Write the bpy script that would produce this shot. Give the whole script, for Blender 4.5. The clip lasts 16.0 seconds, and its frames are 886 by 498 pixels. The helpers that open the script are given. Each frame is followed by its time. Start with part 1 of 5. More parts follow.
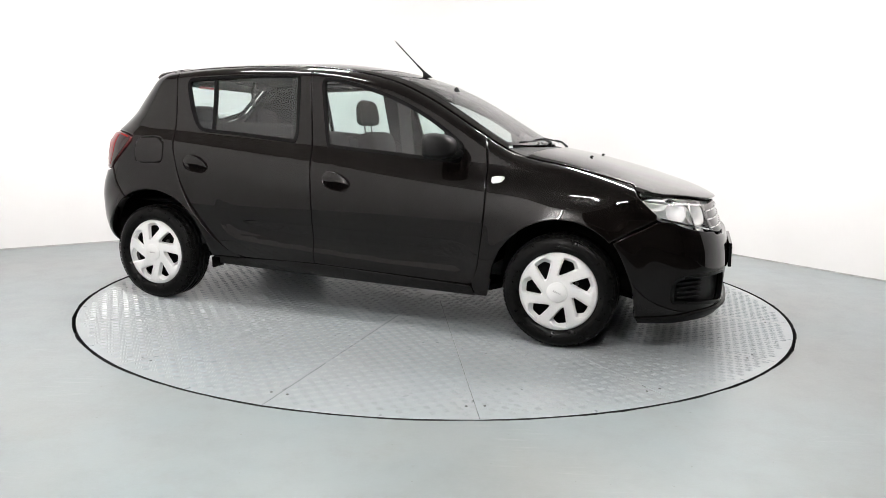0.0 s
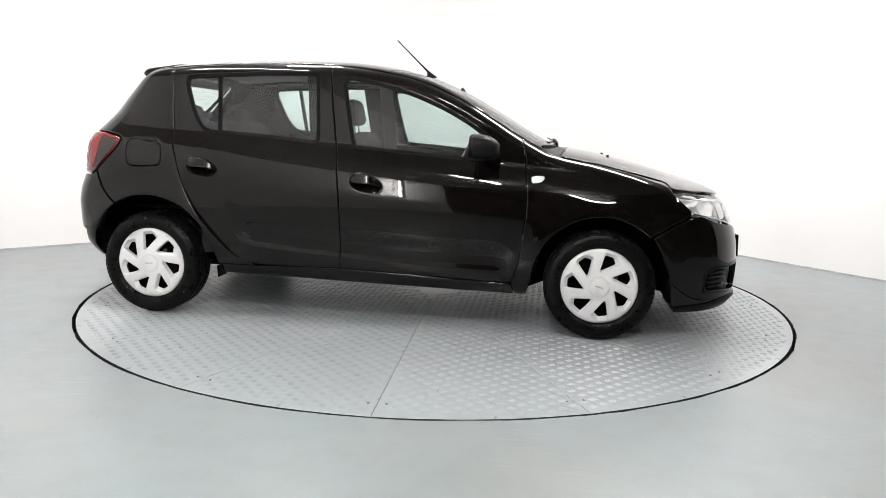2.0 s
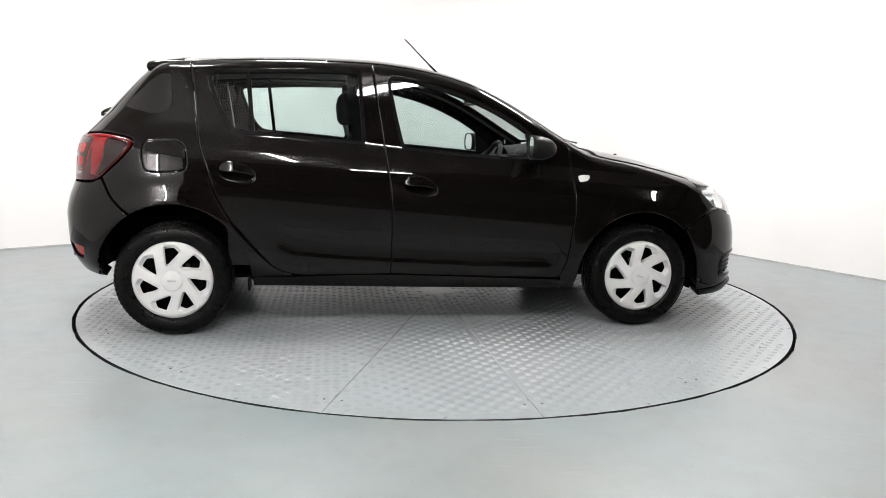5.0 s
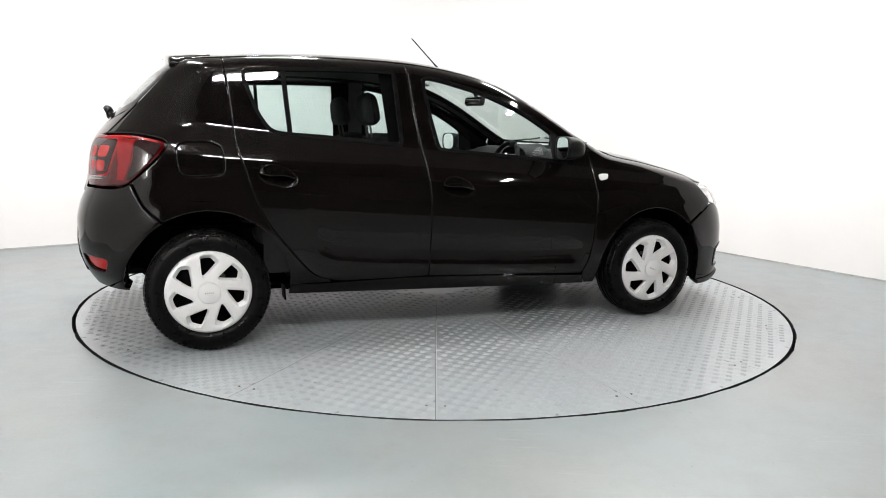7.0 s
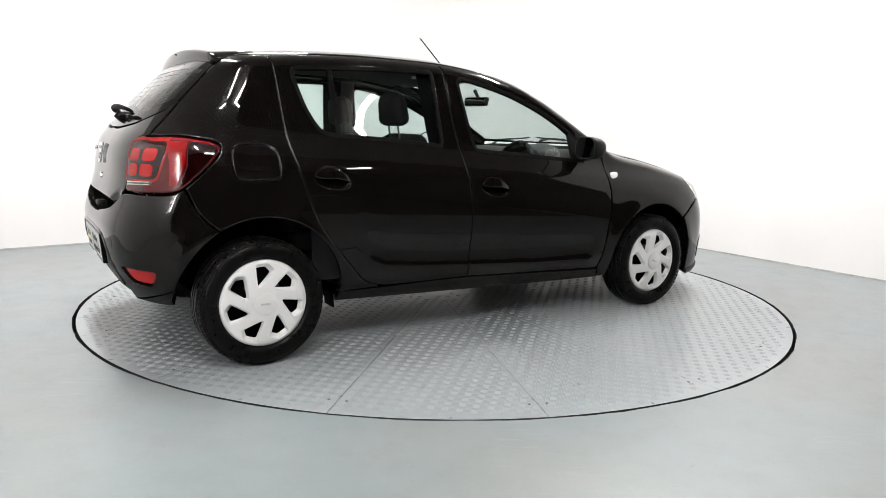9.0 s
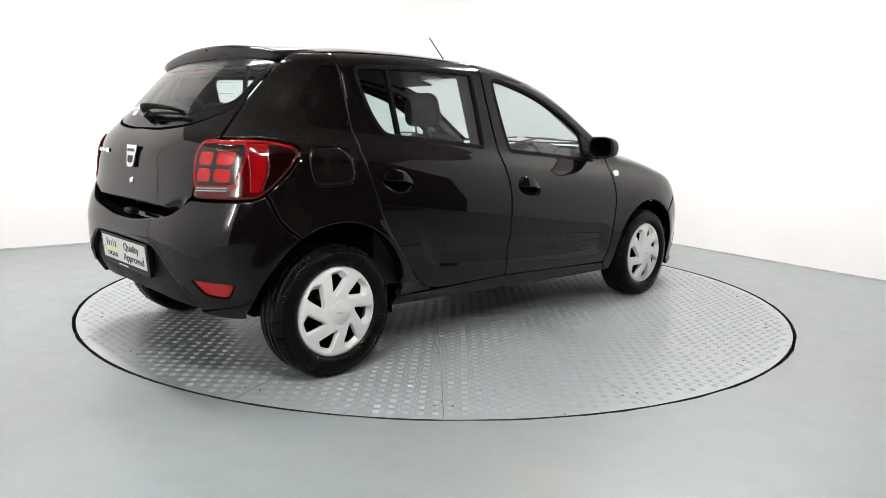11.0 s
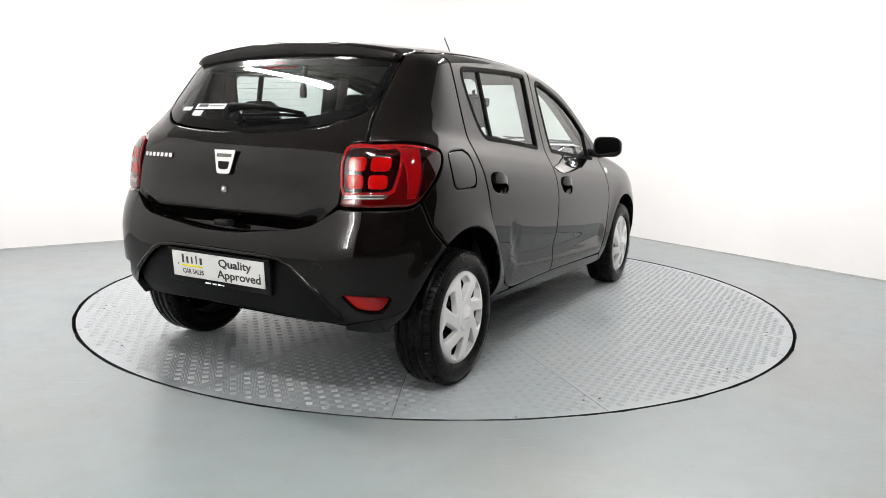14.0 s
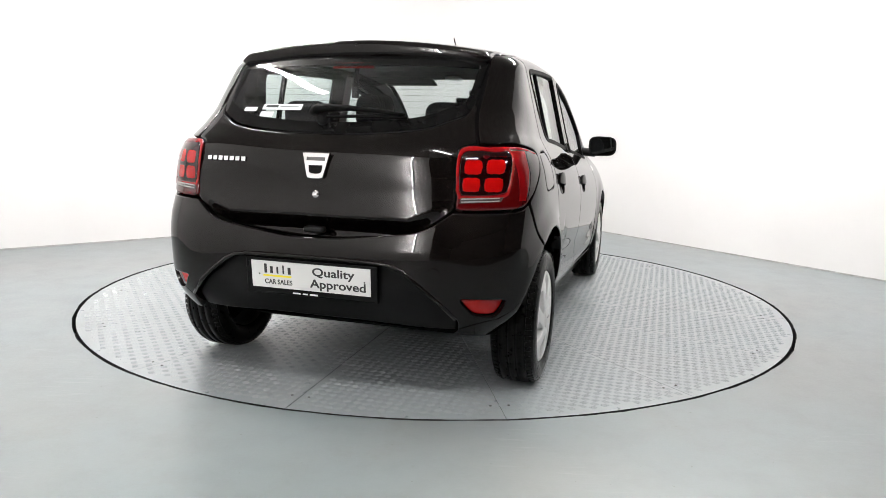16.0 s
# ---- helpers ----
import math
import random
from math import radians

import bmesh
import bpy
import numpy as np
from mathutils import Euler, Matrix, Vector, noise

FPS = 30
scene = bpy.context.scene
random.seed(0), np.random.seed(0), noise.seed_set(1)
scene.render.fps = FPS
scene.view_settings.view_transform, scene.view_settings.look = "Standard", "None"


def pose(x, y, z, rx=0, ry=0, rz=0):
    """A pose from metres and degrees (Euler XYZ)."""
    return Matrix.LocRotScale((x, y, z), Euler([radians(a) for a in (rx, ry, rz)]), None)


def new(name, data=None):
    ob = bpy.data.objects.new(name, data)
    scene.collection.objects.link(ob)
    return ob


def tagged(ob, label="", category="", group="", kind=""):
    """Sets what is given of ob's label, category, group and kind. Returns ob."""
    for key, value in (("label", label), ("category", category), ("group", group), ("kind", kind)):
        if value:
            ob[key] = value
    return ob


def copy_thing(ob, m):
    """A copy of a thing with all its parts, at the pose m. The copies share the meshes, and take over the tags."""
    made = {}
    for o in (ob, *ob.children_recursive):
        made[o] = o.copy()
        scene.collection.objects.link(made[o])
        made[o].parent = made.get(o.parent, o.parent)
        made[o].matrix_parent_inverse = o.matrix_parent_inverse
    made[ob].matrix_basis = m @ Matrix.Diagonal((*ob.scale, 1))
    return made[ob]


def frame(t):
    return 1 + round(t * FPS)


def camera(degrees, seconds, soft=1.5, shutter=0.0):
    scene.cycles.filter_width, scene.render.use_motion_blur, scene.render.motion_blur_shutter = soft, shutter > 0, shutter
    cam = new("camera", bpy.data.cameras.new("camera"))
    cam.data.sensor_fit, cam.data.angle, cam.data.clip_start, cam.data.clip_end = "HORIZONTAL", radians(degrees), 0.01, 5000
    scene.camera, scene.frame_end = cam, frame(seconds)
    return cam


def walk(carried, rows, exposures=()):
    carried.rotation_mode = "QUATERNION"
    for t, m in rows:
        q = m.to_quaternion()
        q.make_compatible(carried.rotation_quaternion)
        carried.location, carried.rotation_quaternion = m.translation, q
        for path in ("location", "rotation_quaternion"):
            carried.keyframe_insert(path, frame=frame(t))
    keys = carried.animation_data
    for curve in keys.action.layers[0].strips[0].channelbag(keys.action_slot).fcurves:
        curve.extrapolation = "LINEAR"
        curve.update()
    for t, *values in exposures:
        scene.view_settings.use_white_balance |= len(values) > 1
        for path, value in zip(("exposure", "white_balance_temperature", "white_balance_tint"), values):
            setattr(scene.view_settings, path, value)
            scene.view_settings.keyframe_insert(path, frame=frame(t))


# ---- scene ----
SECONDS = 16.0
cam = camera(64.21, SECONDS, soft=0.6)
EYE = pose(0, -4.8496, 1.1039) @ pose(0, 0, 0, 0, 0, -0.4561) @ pose(0, 0, 0, 80.4872) @ pose(0, 0, 0, 0, 0, 1.3503)
walk(cam, [(0.0, EYE), (SECONDS, EYE)])

# ---------- light ----------
scene.view_settings.exposure = 0.0
world = bpy.data.worlds.new("world")
scene.world = world
world.use_nodes = True
world.node_tree.nodes["Background"].inputs["Color"].default_value = (1, 0.97, 0.94, 1)
world.node_tree.nodes["Background"].inputs["Strength"].default_value = 0.02
LAMP_GLOW = 345.0


# ---------- materials ----------
class Mat:
    """A node material with a Principled shader, and short ways to add noise, ramps and bump."""

    def __init__(self, name, colour=(0.5, 0.5, 0.5), rough=0.5, metal=0.0, **inputs):
        self.m = bpy.data.materials.new(name)
        self.m.use_nodes = True
        self.t = self.m.node_tree
        self.b = self.t.nodes["Principled BSDF"]
        self.set("Base Color", (*colour, 1)), self.set("Roughness", rough), self.set("Metallic", metal)
        for k, v in inputs.items():
            self.set(k.replace("_", " "), v)
        self.where = self.t.nodes.new("ShaderNodeTexCoord").outputs["Object"]

    def set(self, key, value):
        self.b.inputs[key].default_value = value

    def node(self, kind, **links):
        n = self.t.nodes.new("ShaderNode" + kind)
        for k, v in links.items():
            self.link(v, n.inputs[k.replace("_", " ")])
        return n

    def link(self, a, b):
        if hasattr(a, "is_output"):
            self.t.links.new(a, b)
        else:
            b.default_value = a

    def noise(self, scale, detail=4.0, rough=0.55, where=None):
        n = self.node("TexNoise", Vector=where or self.where, Scale=scale, Detail=detail, Roughness=rough)
        return n.outputs["Fac"]

    def ramp(self, fac, *stops):
        n = self.node("ValToRGB", Fac=fac)
        e = n.color_ramp.elements
        while len(e) < len(stops):
            e.new(0.5)
        for el, (p, c) in zip(e, stops):
            el.position = p
            el.color = (*c, 1) if hasattr(c, "__len__") else (c, c, c, 1)
        return n.outputs["Color"]

    def mix(self, fac, a, b, how="MIX"):
        n = self.node("Mix")
        n.data_type, n.blend_type = "RGBA", how
        for v, i in ((fac, 0), (a, 6), (b, 7)):
            v = (*v, 1) if isinstance(v, tuple) and len(v) == 3 else v
            self.link(v, n.inputs[i])
        return n.outputs[2]

    def bump(self, height, strength=0.3, distance=0.01):
        n = self.node("Bump", Height=height, Strength=strength, Distance=distance)
        self.link(n.outputs["Normal"], self.b.inputs["Normal"])

    def to(self, key, value):
        self.link(value, self.b.inputs[key])
        return self


def paint_black():
    a = Mat("black_paint", (0.0035, 0.003, 0.0027), 0.5, 0.0, Coat_Weight=1.0, Coat_Roughness=0.02, Coat_IOR=1.34, Specular_IOR_Level=0.0)
    n = a.noise(900.0, 1.0)
    a.to("Base Color", a.ramp(n, (0.35, (0.0022, 0.0017, 0.0015)), (0.75, (0.0050, 0.0039, 0.0035))))
    dust = a.noise(7.0, 6.0)
    a.to("Coat Roughness", a.ramp(dust, (0.35, 0.012), (0.75, 0.04)))
    return a.m


def plastic(name, colour, rough, grain=500.0, depth=0.0006, strength=0.35, shine=0.11):
    a = Mat(name, colour, rough, 0.0, Specular_IOR_Level=shine)
    n = a.noise(grain, 3.0)
    w = a.noise(9.0, 4.0)
    lo, hi = tuple(c * 0.8 for c in colour), tuple(c * 1.25 for c in colour)
    a.to("Base Color", a.ramp(w, (0.3, lo), (0.7, hi)))
    a.to("Roughness", a.ramp(w, (0.3, max(0.02, rough - 0.06)), (0.7, min(1, rough + 0.06))))
    a.bump(n, strength, depth)
    return a.m


def fabric(name, colour):
    a = Mat(name, colour, 0.9, Specular_IOR_Level=0.2)
    w = a.node("TexWave", Vector=a.where, Scale=120.0, Distortion=2.0)
    a.to("Base Color", a.mix(a.noise(60.0), tuple(c * 0.7 for c in colour), tuple(c * 1.3 for c in colour)))
    a.bump(w.outputs["Fac"], 0.3, 0.001)
    return a.m


def glass(name, tint, gloss_rough=0.0):
    m = bpy.data.materials.new(name)
    m.use_nodes = True
    t = m.node_tree
    t.nodes.clear()
    out, mix = t.nodes.new("ShaderNodeOutputMaterial"), t.nodes.new("ShaderNodeMixShader")
    clear, gloss, face = t.nodes.new("ShaderNodeBsdfTransparent"), t.nodes.new("ShaderNodeBsdfGlossy"), t.nodes.new("ShaderNodeLayerWeight")
    power, scale = t.nodes.new("ShaderNodeMath"), t.nodes.new("ShaderNodeMath")
    power.operation, scale.operation = "POWER", "MULTIPLY_ADD"
    power.inputs[1].default_value, scale.inputs[1].default_value, scale.inputs[2].default_value = 5.0, 0.85, 0.07
    clear.inputs["Color"].default_value = (*tint, 1)
    gloss.inputs["Roughness"].default_value = gloss_rough
    t.links.new(face.outputs["Facing"], power.inputs[0])
    t.links.new(power.outputs[0], scale.inputs[0])
    t.links.new(scale.outputs[0], mix.inputs[0])
    t.links.new(clear.outputs[0], mix.inputs[1])
    t.links.new(gloss.outputs[0], mix.inputs[2])
    t.links.new(mix.outputs[0], out.inputs["Surface"])
    return m


def glow(name, colour, strength):
    a = Mat(name, colour, 0.4)
    a.set("Emission Color", (*colour, 1)), a.set("Emission Strength", strength)
    return a.m


def floor_paint():
    a = Mat("floor_paint", (0.42, 0.46, 0.47), 0.3, 0.0, Specular_IOR_Level=0.35)
    big, mid, fine = a.noise(0.7, 5.0), a.noise(5.0, 6.0, 0.65), a.noise(60.0, 5.0)
    c = a.ramp(big, (0.35, (0.186, 0.216, 0.225)), (0.65, (0.20, 0.209, 0.208)))
    c = a.mix(a.ramp(mid, (0.45, 0.0), (0.72, 0.5)), c, (0.168, 0.180, 0.181))
    run = a.node("Mapping", Vector=a.where)
    run.inputs["Rotation"].default_value = (0, 0, 0.5)
    run.inputs["Scale"].default_value = (5.0, 55.0, 1.0)
    patch = a.ramp(a.noise(1.6, 3.0), (0.50, 0.0), (0.62, 1.0))
    streak = a.mix(patch, (0.5, 0.5, 0.5), a.noise(1.0, 4.0, 0.6, run.outputs["Vector"]))
    c = a.mix(a.ramp(streak, (0.56, 0.0), (0.70, 0.35)), c, (0.27, 0.28, 0.28))
    stain = a.ramp(a.noise(2.3, 6.0, 0.7), (0.58, 0.0), (0.70, 0.4))
    c = a.mix(stain, c, (0.175, 0.176, 0.168))
    specks = a.ramp(a.noise(38.0, 2.0), (0.745, 0.0), (0.775, 0.7))
    c = a.mix(specks, c, (0.12, 0.124, 0.122))
    a.to("Base Color", c)
    a.to("Roughness", a.mix(0.5, a.ramp(mid, (0.3, 0.29), (0.7, 0.37)), a.ramp(fine, (0.3, 0.28), (0.7, 0.37))))
    a.bump(a.mix(0.5, streak, a.noise(110.0, 3.0)), 0.10, 0.004)
    return a.m


def table_paint():
    a = Mat("turntable_paint", (0.42, 0.45, 0.46), 0.34, 0.0, Specular_IOR_Level=0.5)
    big, mid = a.noise(1.1, 5.0), a.noise(8.0, 6.0, 0.65)
    c = a.ramp(big, (0.35, (0.236, 0.264, 0.274)), (0.65, (0.254, 0.267, 0.271)))
    c = a.mix(a.ramp(mid, (0.52, 0.0), (0.75, 0.3)), c, (0.202, 0.212, 0.214))
    a.to("Base Color", c)
    a.to("Roughness", a.ramp(mid, (0.3, 0.27), (0.7, 0.31)))
    a.bump(a.noise(90.0, 4.0), 0.07, 0.003)
    return a.m


def wall_paint():
    a = Mat("white_wall_paint", (0.75, 0.737, 0.733), 0.6)
    w = a.noise(0.8, 5.0)
    a.to("Base Color", a.ramp(w, (0.35, (0.625, 0.613, 0.610)), (0.65, (0.655, 0.643, 0.640))))
    a.bump(a.noise(140.0, 3.0), 0.1, 0.002)
    return a.m


def tyre_rubber():
    a = Mat("tyre_rubber", (0.005, 0.005, 0.005), 0.42, 0.0, Specular_IOR_Level=0.09)
    n = a.noise(40.0, 5.0)
    a.to("Base Color", a.ramp(n, (0.35, (0.002, 0.002, 0.002)), (0.75, (0.0055, 0.0053, 0.005))))
    a.to("Roughness", a.ramp(n, (0.3, 0.24), (0.7, 0.40)))
    a.bump(a.noise(300.0, 2.0), 0.25, 0.001)
    return a.m


def silver_paint():
    a = Mat("silver_trim_paint", (0.75, 0.75, 0.75), 0.42, 0.0)
    a.to("Base Color", a.ramp(a.noise(900.0, 1.0), (0.3, (0.60, 0.60, 0.597)), (0.7, (0.67, 0.67, 0.667))))
    a.to("Roughness", a.ramp(a.noise(12.0, 5.0), (0.3, 0.34), (0.7, 0.5)))
    return a.m


BLACK = paint_black()
GLOSS_PLASTIC = plastic("gloss_black_plastic", (0.004, 0.004, 0.004), 0.10, 40.0, 0.0002, 0.05)
TRIM = plastic("textured_black_plastic", (0.007, 0.007, 0.007), 0.40)
VALANCE = plastic("dark_grey_textured_plastic", (0.0035, 0.0035, 0.0036), 0.45)
RUBBER = plastic("black_rubber", (0.003, 0.003, 0.003), 0.55, shine=0.04)
LINER = plastic("wheel_arch_liner", (0.003, 0.003, 0.003), 0.9, shine=0.03)
INNER = plastic("dark_cabin_plastic", (0.015, 0.015, 0.0155), 0.6)
CLOTH = fabric("dark_seat_cloth", (0.010, 0.010, 0.011))
HEADLINER = fabric("grey_headliner", (0.10, 0.097, 0.094))
TYRE = tyre_rubber()
SILVER = silver_paint()
STEEL = Mat("dark_steel", (0.10, 0.10, 0.10), 0.5, 0.8).m
CHROME = Mat("chrome", (0.75, 0.75, 0.75), 0.12, 1.0).m
WINDOW = glass("side_window_glass", (0.76, 0.85, 0.83))
SCREEN = glass("windscreen_glass", (0.84, 0.88, 0.87))
TAILGLASS = glass("rear_window_glass", (0.74, 0.78, 0.78))
MIRROR = Mat("mirror_silver", (0.9, 0.9, 0.9), 0.01, 1.0).m
ALUMINISED = Mat("aluminised_lamp_shell", (0.92, 0.92, 0.92), 0.30, 0.0).m
CLEAR = glass("clear_lamp_cover", (0.95, 0.95, 0.95))
RED_LENS = Mat("red_lamp_lens", (0.055, 0.0006, 0.001), 0.5, 0.0, Coat_Weight=1.0, Coat_Roughness=0.02, Specular_IOR_Level=0.0).m
DARK_RED = Mat("dark_red_lamp_lens", (0.008, 0.0005, 0.0006), 0.5, 0.0, Coat_Weight=1.0, Coat_Roughness=0.02, Specular_IOR_Level=0.0).m
BRIGHT_RED = Mat("bright_red_reflector", (0.30, 0.002, 0.002), 0.4, 0.0, Coat_Weight=1.0, Specular_IOR_Level=0.0).m
GUIDE_RED = Mat("red_light_guide", (0.17, 0.0015, 0.0025), 0.4, 0.0, Coat_Weight=1.0, Specular_IOR_Level=0.0).m
RIB = Mat("grey_lens_rib", (0.22, 0.20, 0.20), 0.3, 0.0, Coat_Weight=1.0).m
SMOKE = Mat("smoked_clear_lens", (0.045, 0.038, 0.038), 0.15, 0.0, Coat_Weight=1.0).m
PLATE_WHITE = Mat("white_plate", (0.60, 0.60, 0.59), 0.35, 0.0, Coat_Weight=0.4).m
INK = Mat("black_ink", (0.012, 0.012, 0.012), 0.5).m
YELLOW = Mat("yellow_ink", (0.80, 0.66, 0.02), 0.5).m
WHITE_INK = Mat("white_ink", (0.75, 0.75, 0.75), 0.5).m
FLOOR = floor_paint()
TABLE = table_paint()
WALL = wall_paint()
DARKWALL = plastic("near_black_hall_surface", (0.025, 0.024, 0.023), 0.8, 90.0, 0.002, 0.1)
CEILING = plastic("pale_ceiling_paint", (0.30, 0.295, 0.29), 0.8, 90.0, 0.002, 0.1)
PIT = plastic("dark_pit_edge", (0.012, 0.012, 0.012), 0.8)
TUBE = glow("lamp_diffuser", (1.0, 0.975, 0.955), LAMP_GLOW)
LAMP_BODY = Mat("white_lamp_housing", (0.75, 0.75, 0.75), 0.4).m

# ---------- mesh tools ----------
def part(name, bm, material, parent, label="", smooth=True):
    """Link a bmesh as one mesh under a thing, a part or nothing."""
    me = bpy.data.meshes.new(name)
    bm.to_mesh(me)
    bm.free()
    return link_mesh(name, me, material, parent, label, smooth)


def link_mesh(name, me, material, parent, label="", smooth=True):
    for m in (material if isinstance(material, list) else [material]):
        me.materials.append(m)
    if smooth is not None:
        me.polygons.foreach_set("use_smooth", [smooth] * len(me.polygons))
    ob = new(name, me)
    ob.parent = parent
    return tagged(ob, label)


def spline(pts, closed=True, step=0.02):
    """A dense line through (a, b) points; a point with a third value is a sharp corner."""
    n = len(pts)
    p = [Vector(q[:2]) for q in pts]
    sharp = [len(q) > 2 for q in pts]
    out = []
    for i in range(n if closed else n - 1):
        a, b = p[i], p[(i + 1) % n]
        ta = (b - a) if sharp[i] or (not closed and i == 0) else (b - p[i - 1]) * 0.5
        tb = (b - a) if sharp[(i + 1) % n] or (not closed and i == n - 2) else (p[(i + 2) % n] - a) * 0.5
        d = (b - a).length
        if d < 1e-6:
            continue
        for t_len, which in ((ta, 0), (tb, 1)):
            if t_len.length > 1.6 * d:
                t_len *= 1.6 * d / t_len.length
        k = max(1, int(round(d / step)))
        for j in range(k):
            t = j / k
            out.append(a * (2 * t ** 3 - 3 * t ** 2 + 1) + ta * (t ** 3 - 2 * t ** 2 + t) + b * (3 * t ** 2 - 2 * t ** 3) + tb * (t ** 3 - t ** 2))
    if not closed:
        out.append(p[-1])
    return np.array([(q.x, q.y) for q in out])


def area2(loop):
    x, y = loop[:, 0], loop[:, 1]
    return float(np.sum(x * np.roll(y, -1) - np.roll(x, -1) * y)) / 2


def ccw(loop):
    return loop if area2(loop) > 0 else loop[::-1]


def inset(loop, d):
    """The loop moved inwards by d (it runs counter-clockwise)."""
    a, b = np.roll(loop, 1, 0), np.roll(loop, -1, 0)
    t1, t2 = loop - a, b - loop
    n1 = np.stack([-t1[:, 1], t1[:, 0]], 1) / np.maximum(np.linalg.norm(t1, axis=1), 1e-9)[:, None]
    n2 = np.stack([-t2[:, 1], t2[:, 0]], 1) / np.maximum(np.linalg.norm(t2, axis=1), 1e-9)[:, None]
    m = n1 + n2
    m /= np.maximum(np.linalg.norm(m, axis=1), 1e-6)[:, None]
    c = np.clip(np.sum(m * n1, axis=1), 0.5, 1)
    return loop + m * (d / c)[:, None]


def inside(pts, loop):
    x, y = pts[:, 0][:, None], pts[:, 1][:, None]
    a, b = loop, np.roll(loop, -1, 0)
    cross = ((a[:, 1] > y) != (b[:, 1] > y)) & (x < (b[:, 0] - a[:, 0]) * (y - a[:, 1]) / (b[:, 1] - a[:, 1] + 1e-15) + a[:, 0])
    return cross.sum(1) % 2 == 1


def sheet(outline, holes=(), grid=0.035, lip=0.006):
    """Triangulate a flat region: points, triangles, the rims (loops of indices) and the inner ring of each rim."""
    outline, holes = ccw(outline), [ccw(h) for h in holes]
    loops = [outline] + [h[::-1] for h in holes]
    rings = [inset(outline, lip)] + [inset(h, -lip)[::-1] for h in holes]
    lo, hi = outline.min(0), outline.max(0)
    gx, gy = np.meshgrid(np.arange(lo[0], hi[0], grid), np.arange(lo[1], hi[1], grid))
    gx = gx + (np.arange(gx.shape[0]) % 2)[:, None] * grid * 0.5
    g = np.stack([gx.ravel(), gy.ravel()], 1)
    keep = inside(g, inset(outline, lip))
    for h in holes:
        keep &= ~inside(g, inset(h, -lip))
    g = g[keep]
    rim_pts = np.concatenate(rings)
    if len(g):
        d = np.sqrt(((g[:, None] - rim_pts[None]) ** 2).sum(2)).min(1)
        g = g[d > grid * 0.4]
    allp = np.concatenate(loops + rings + [g])
    edges, k, idx = [], 0, []
    for l in loops + rings:
        n = len(l)
        idx.append(list(range(k, k + n)))
        edges += [(k + i, k + (i + 1) % n) for i in range(n)]
        k += n
    from mathutils.geometry import delaunay_2d_cdt
    v, _, f, ov, _, _ = delaunay_2d_cdt([Vector(q) for q in allp], edges, [], 0, 1e-7)
    v = np.array([(q.x, q.y) for q in v])
    tri = np.array([t for t in f if len(t) == 3])
    c = v[tri].mean(1)
    keep = inside(c, outline)
    for h in holes:
        keep &= ~inside(c, h)
    where = {}
    for i, os_ in enumerate(ov):
        for o in os_:
            where[o] = i
    rims = [[where[i] for i in l] for l in idx[:len(loops)]]
    return v, tri[keep], rims


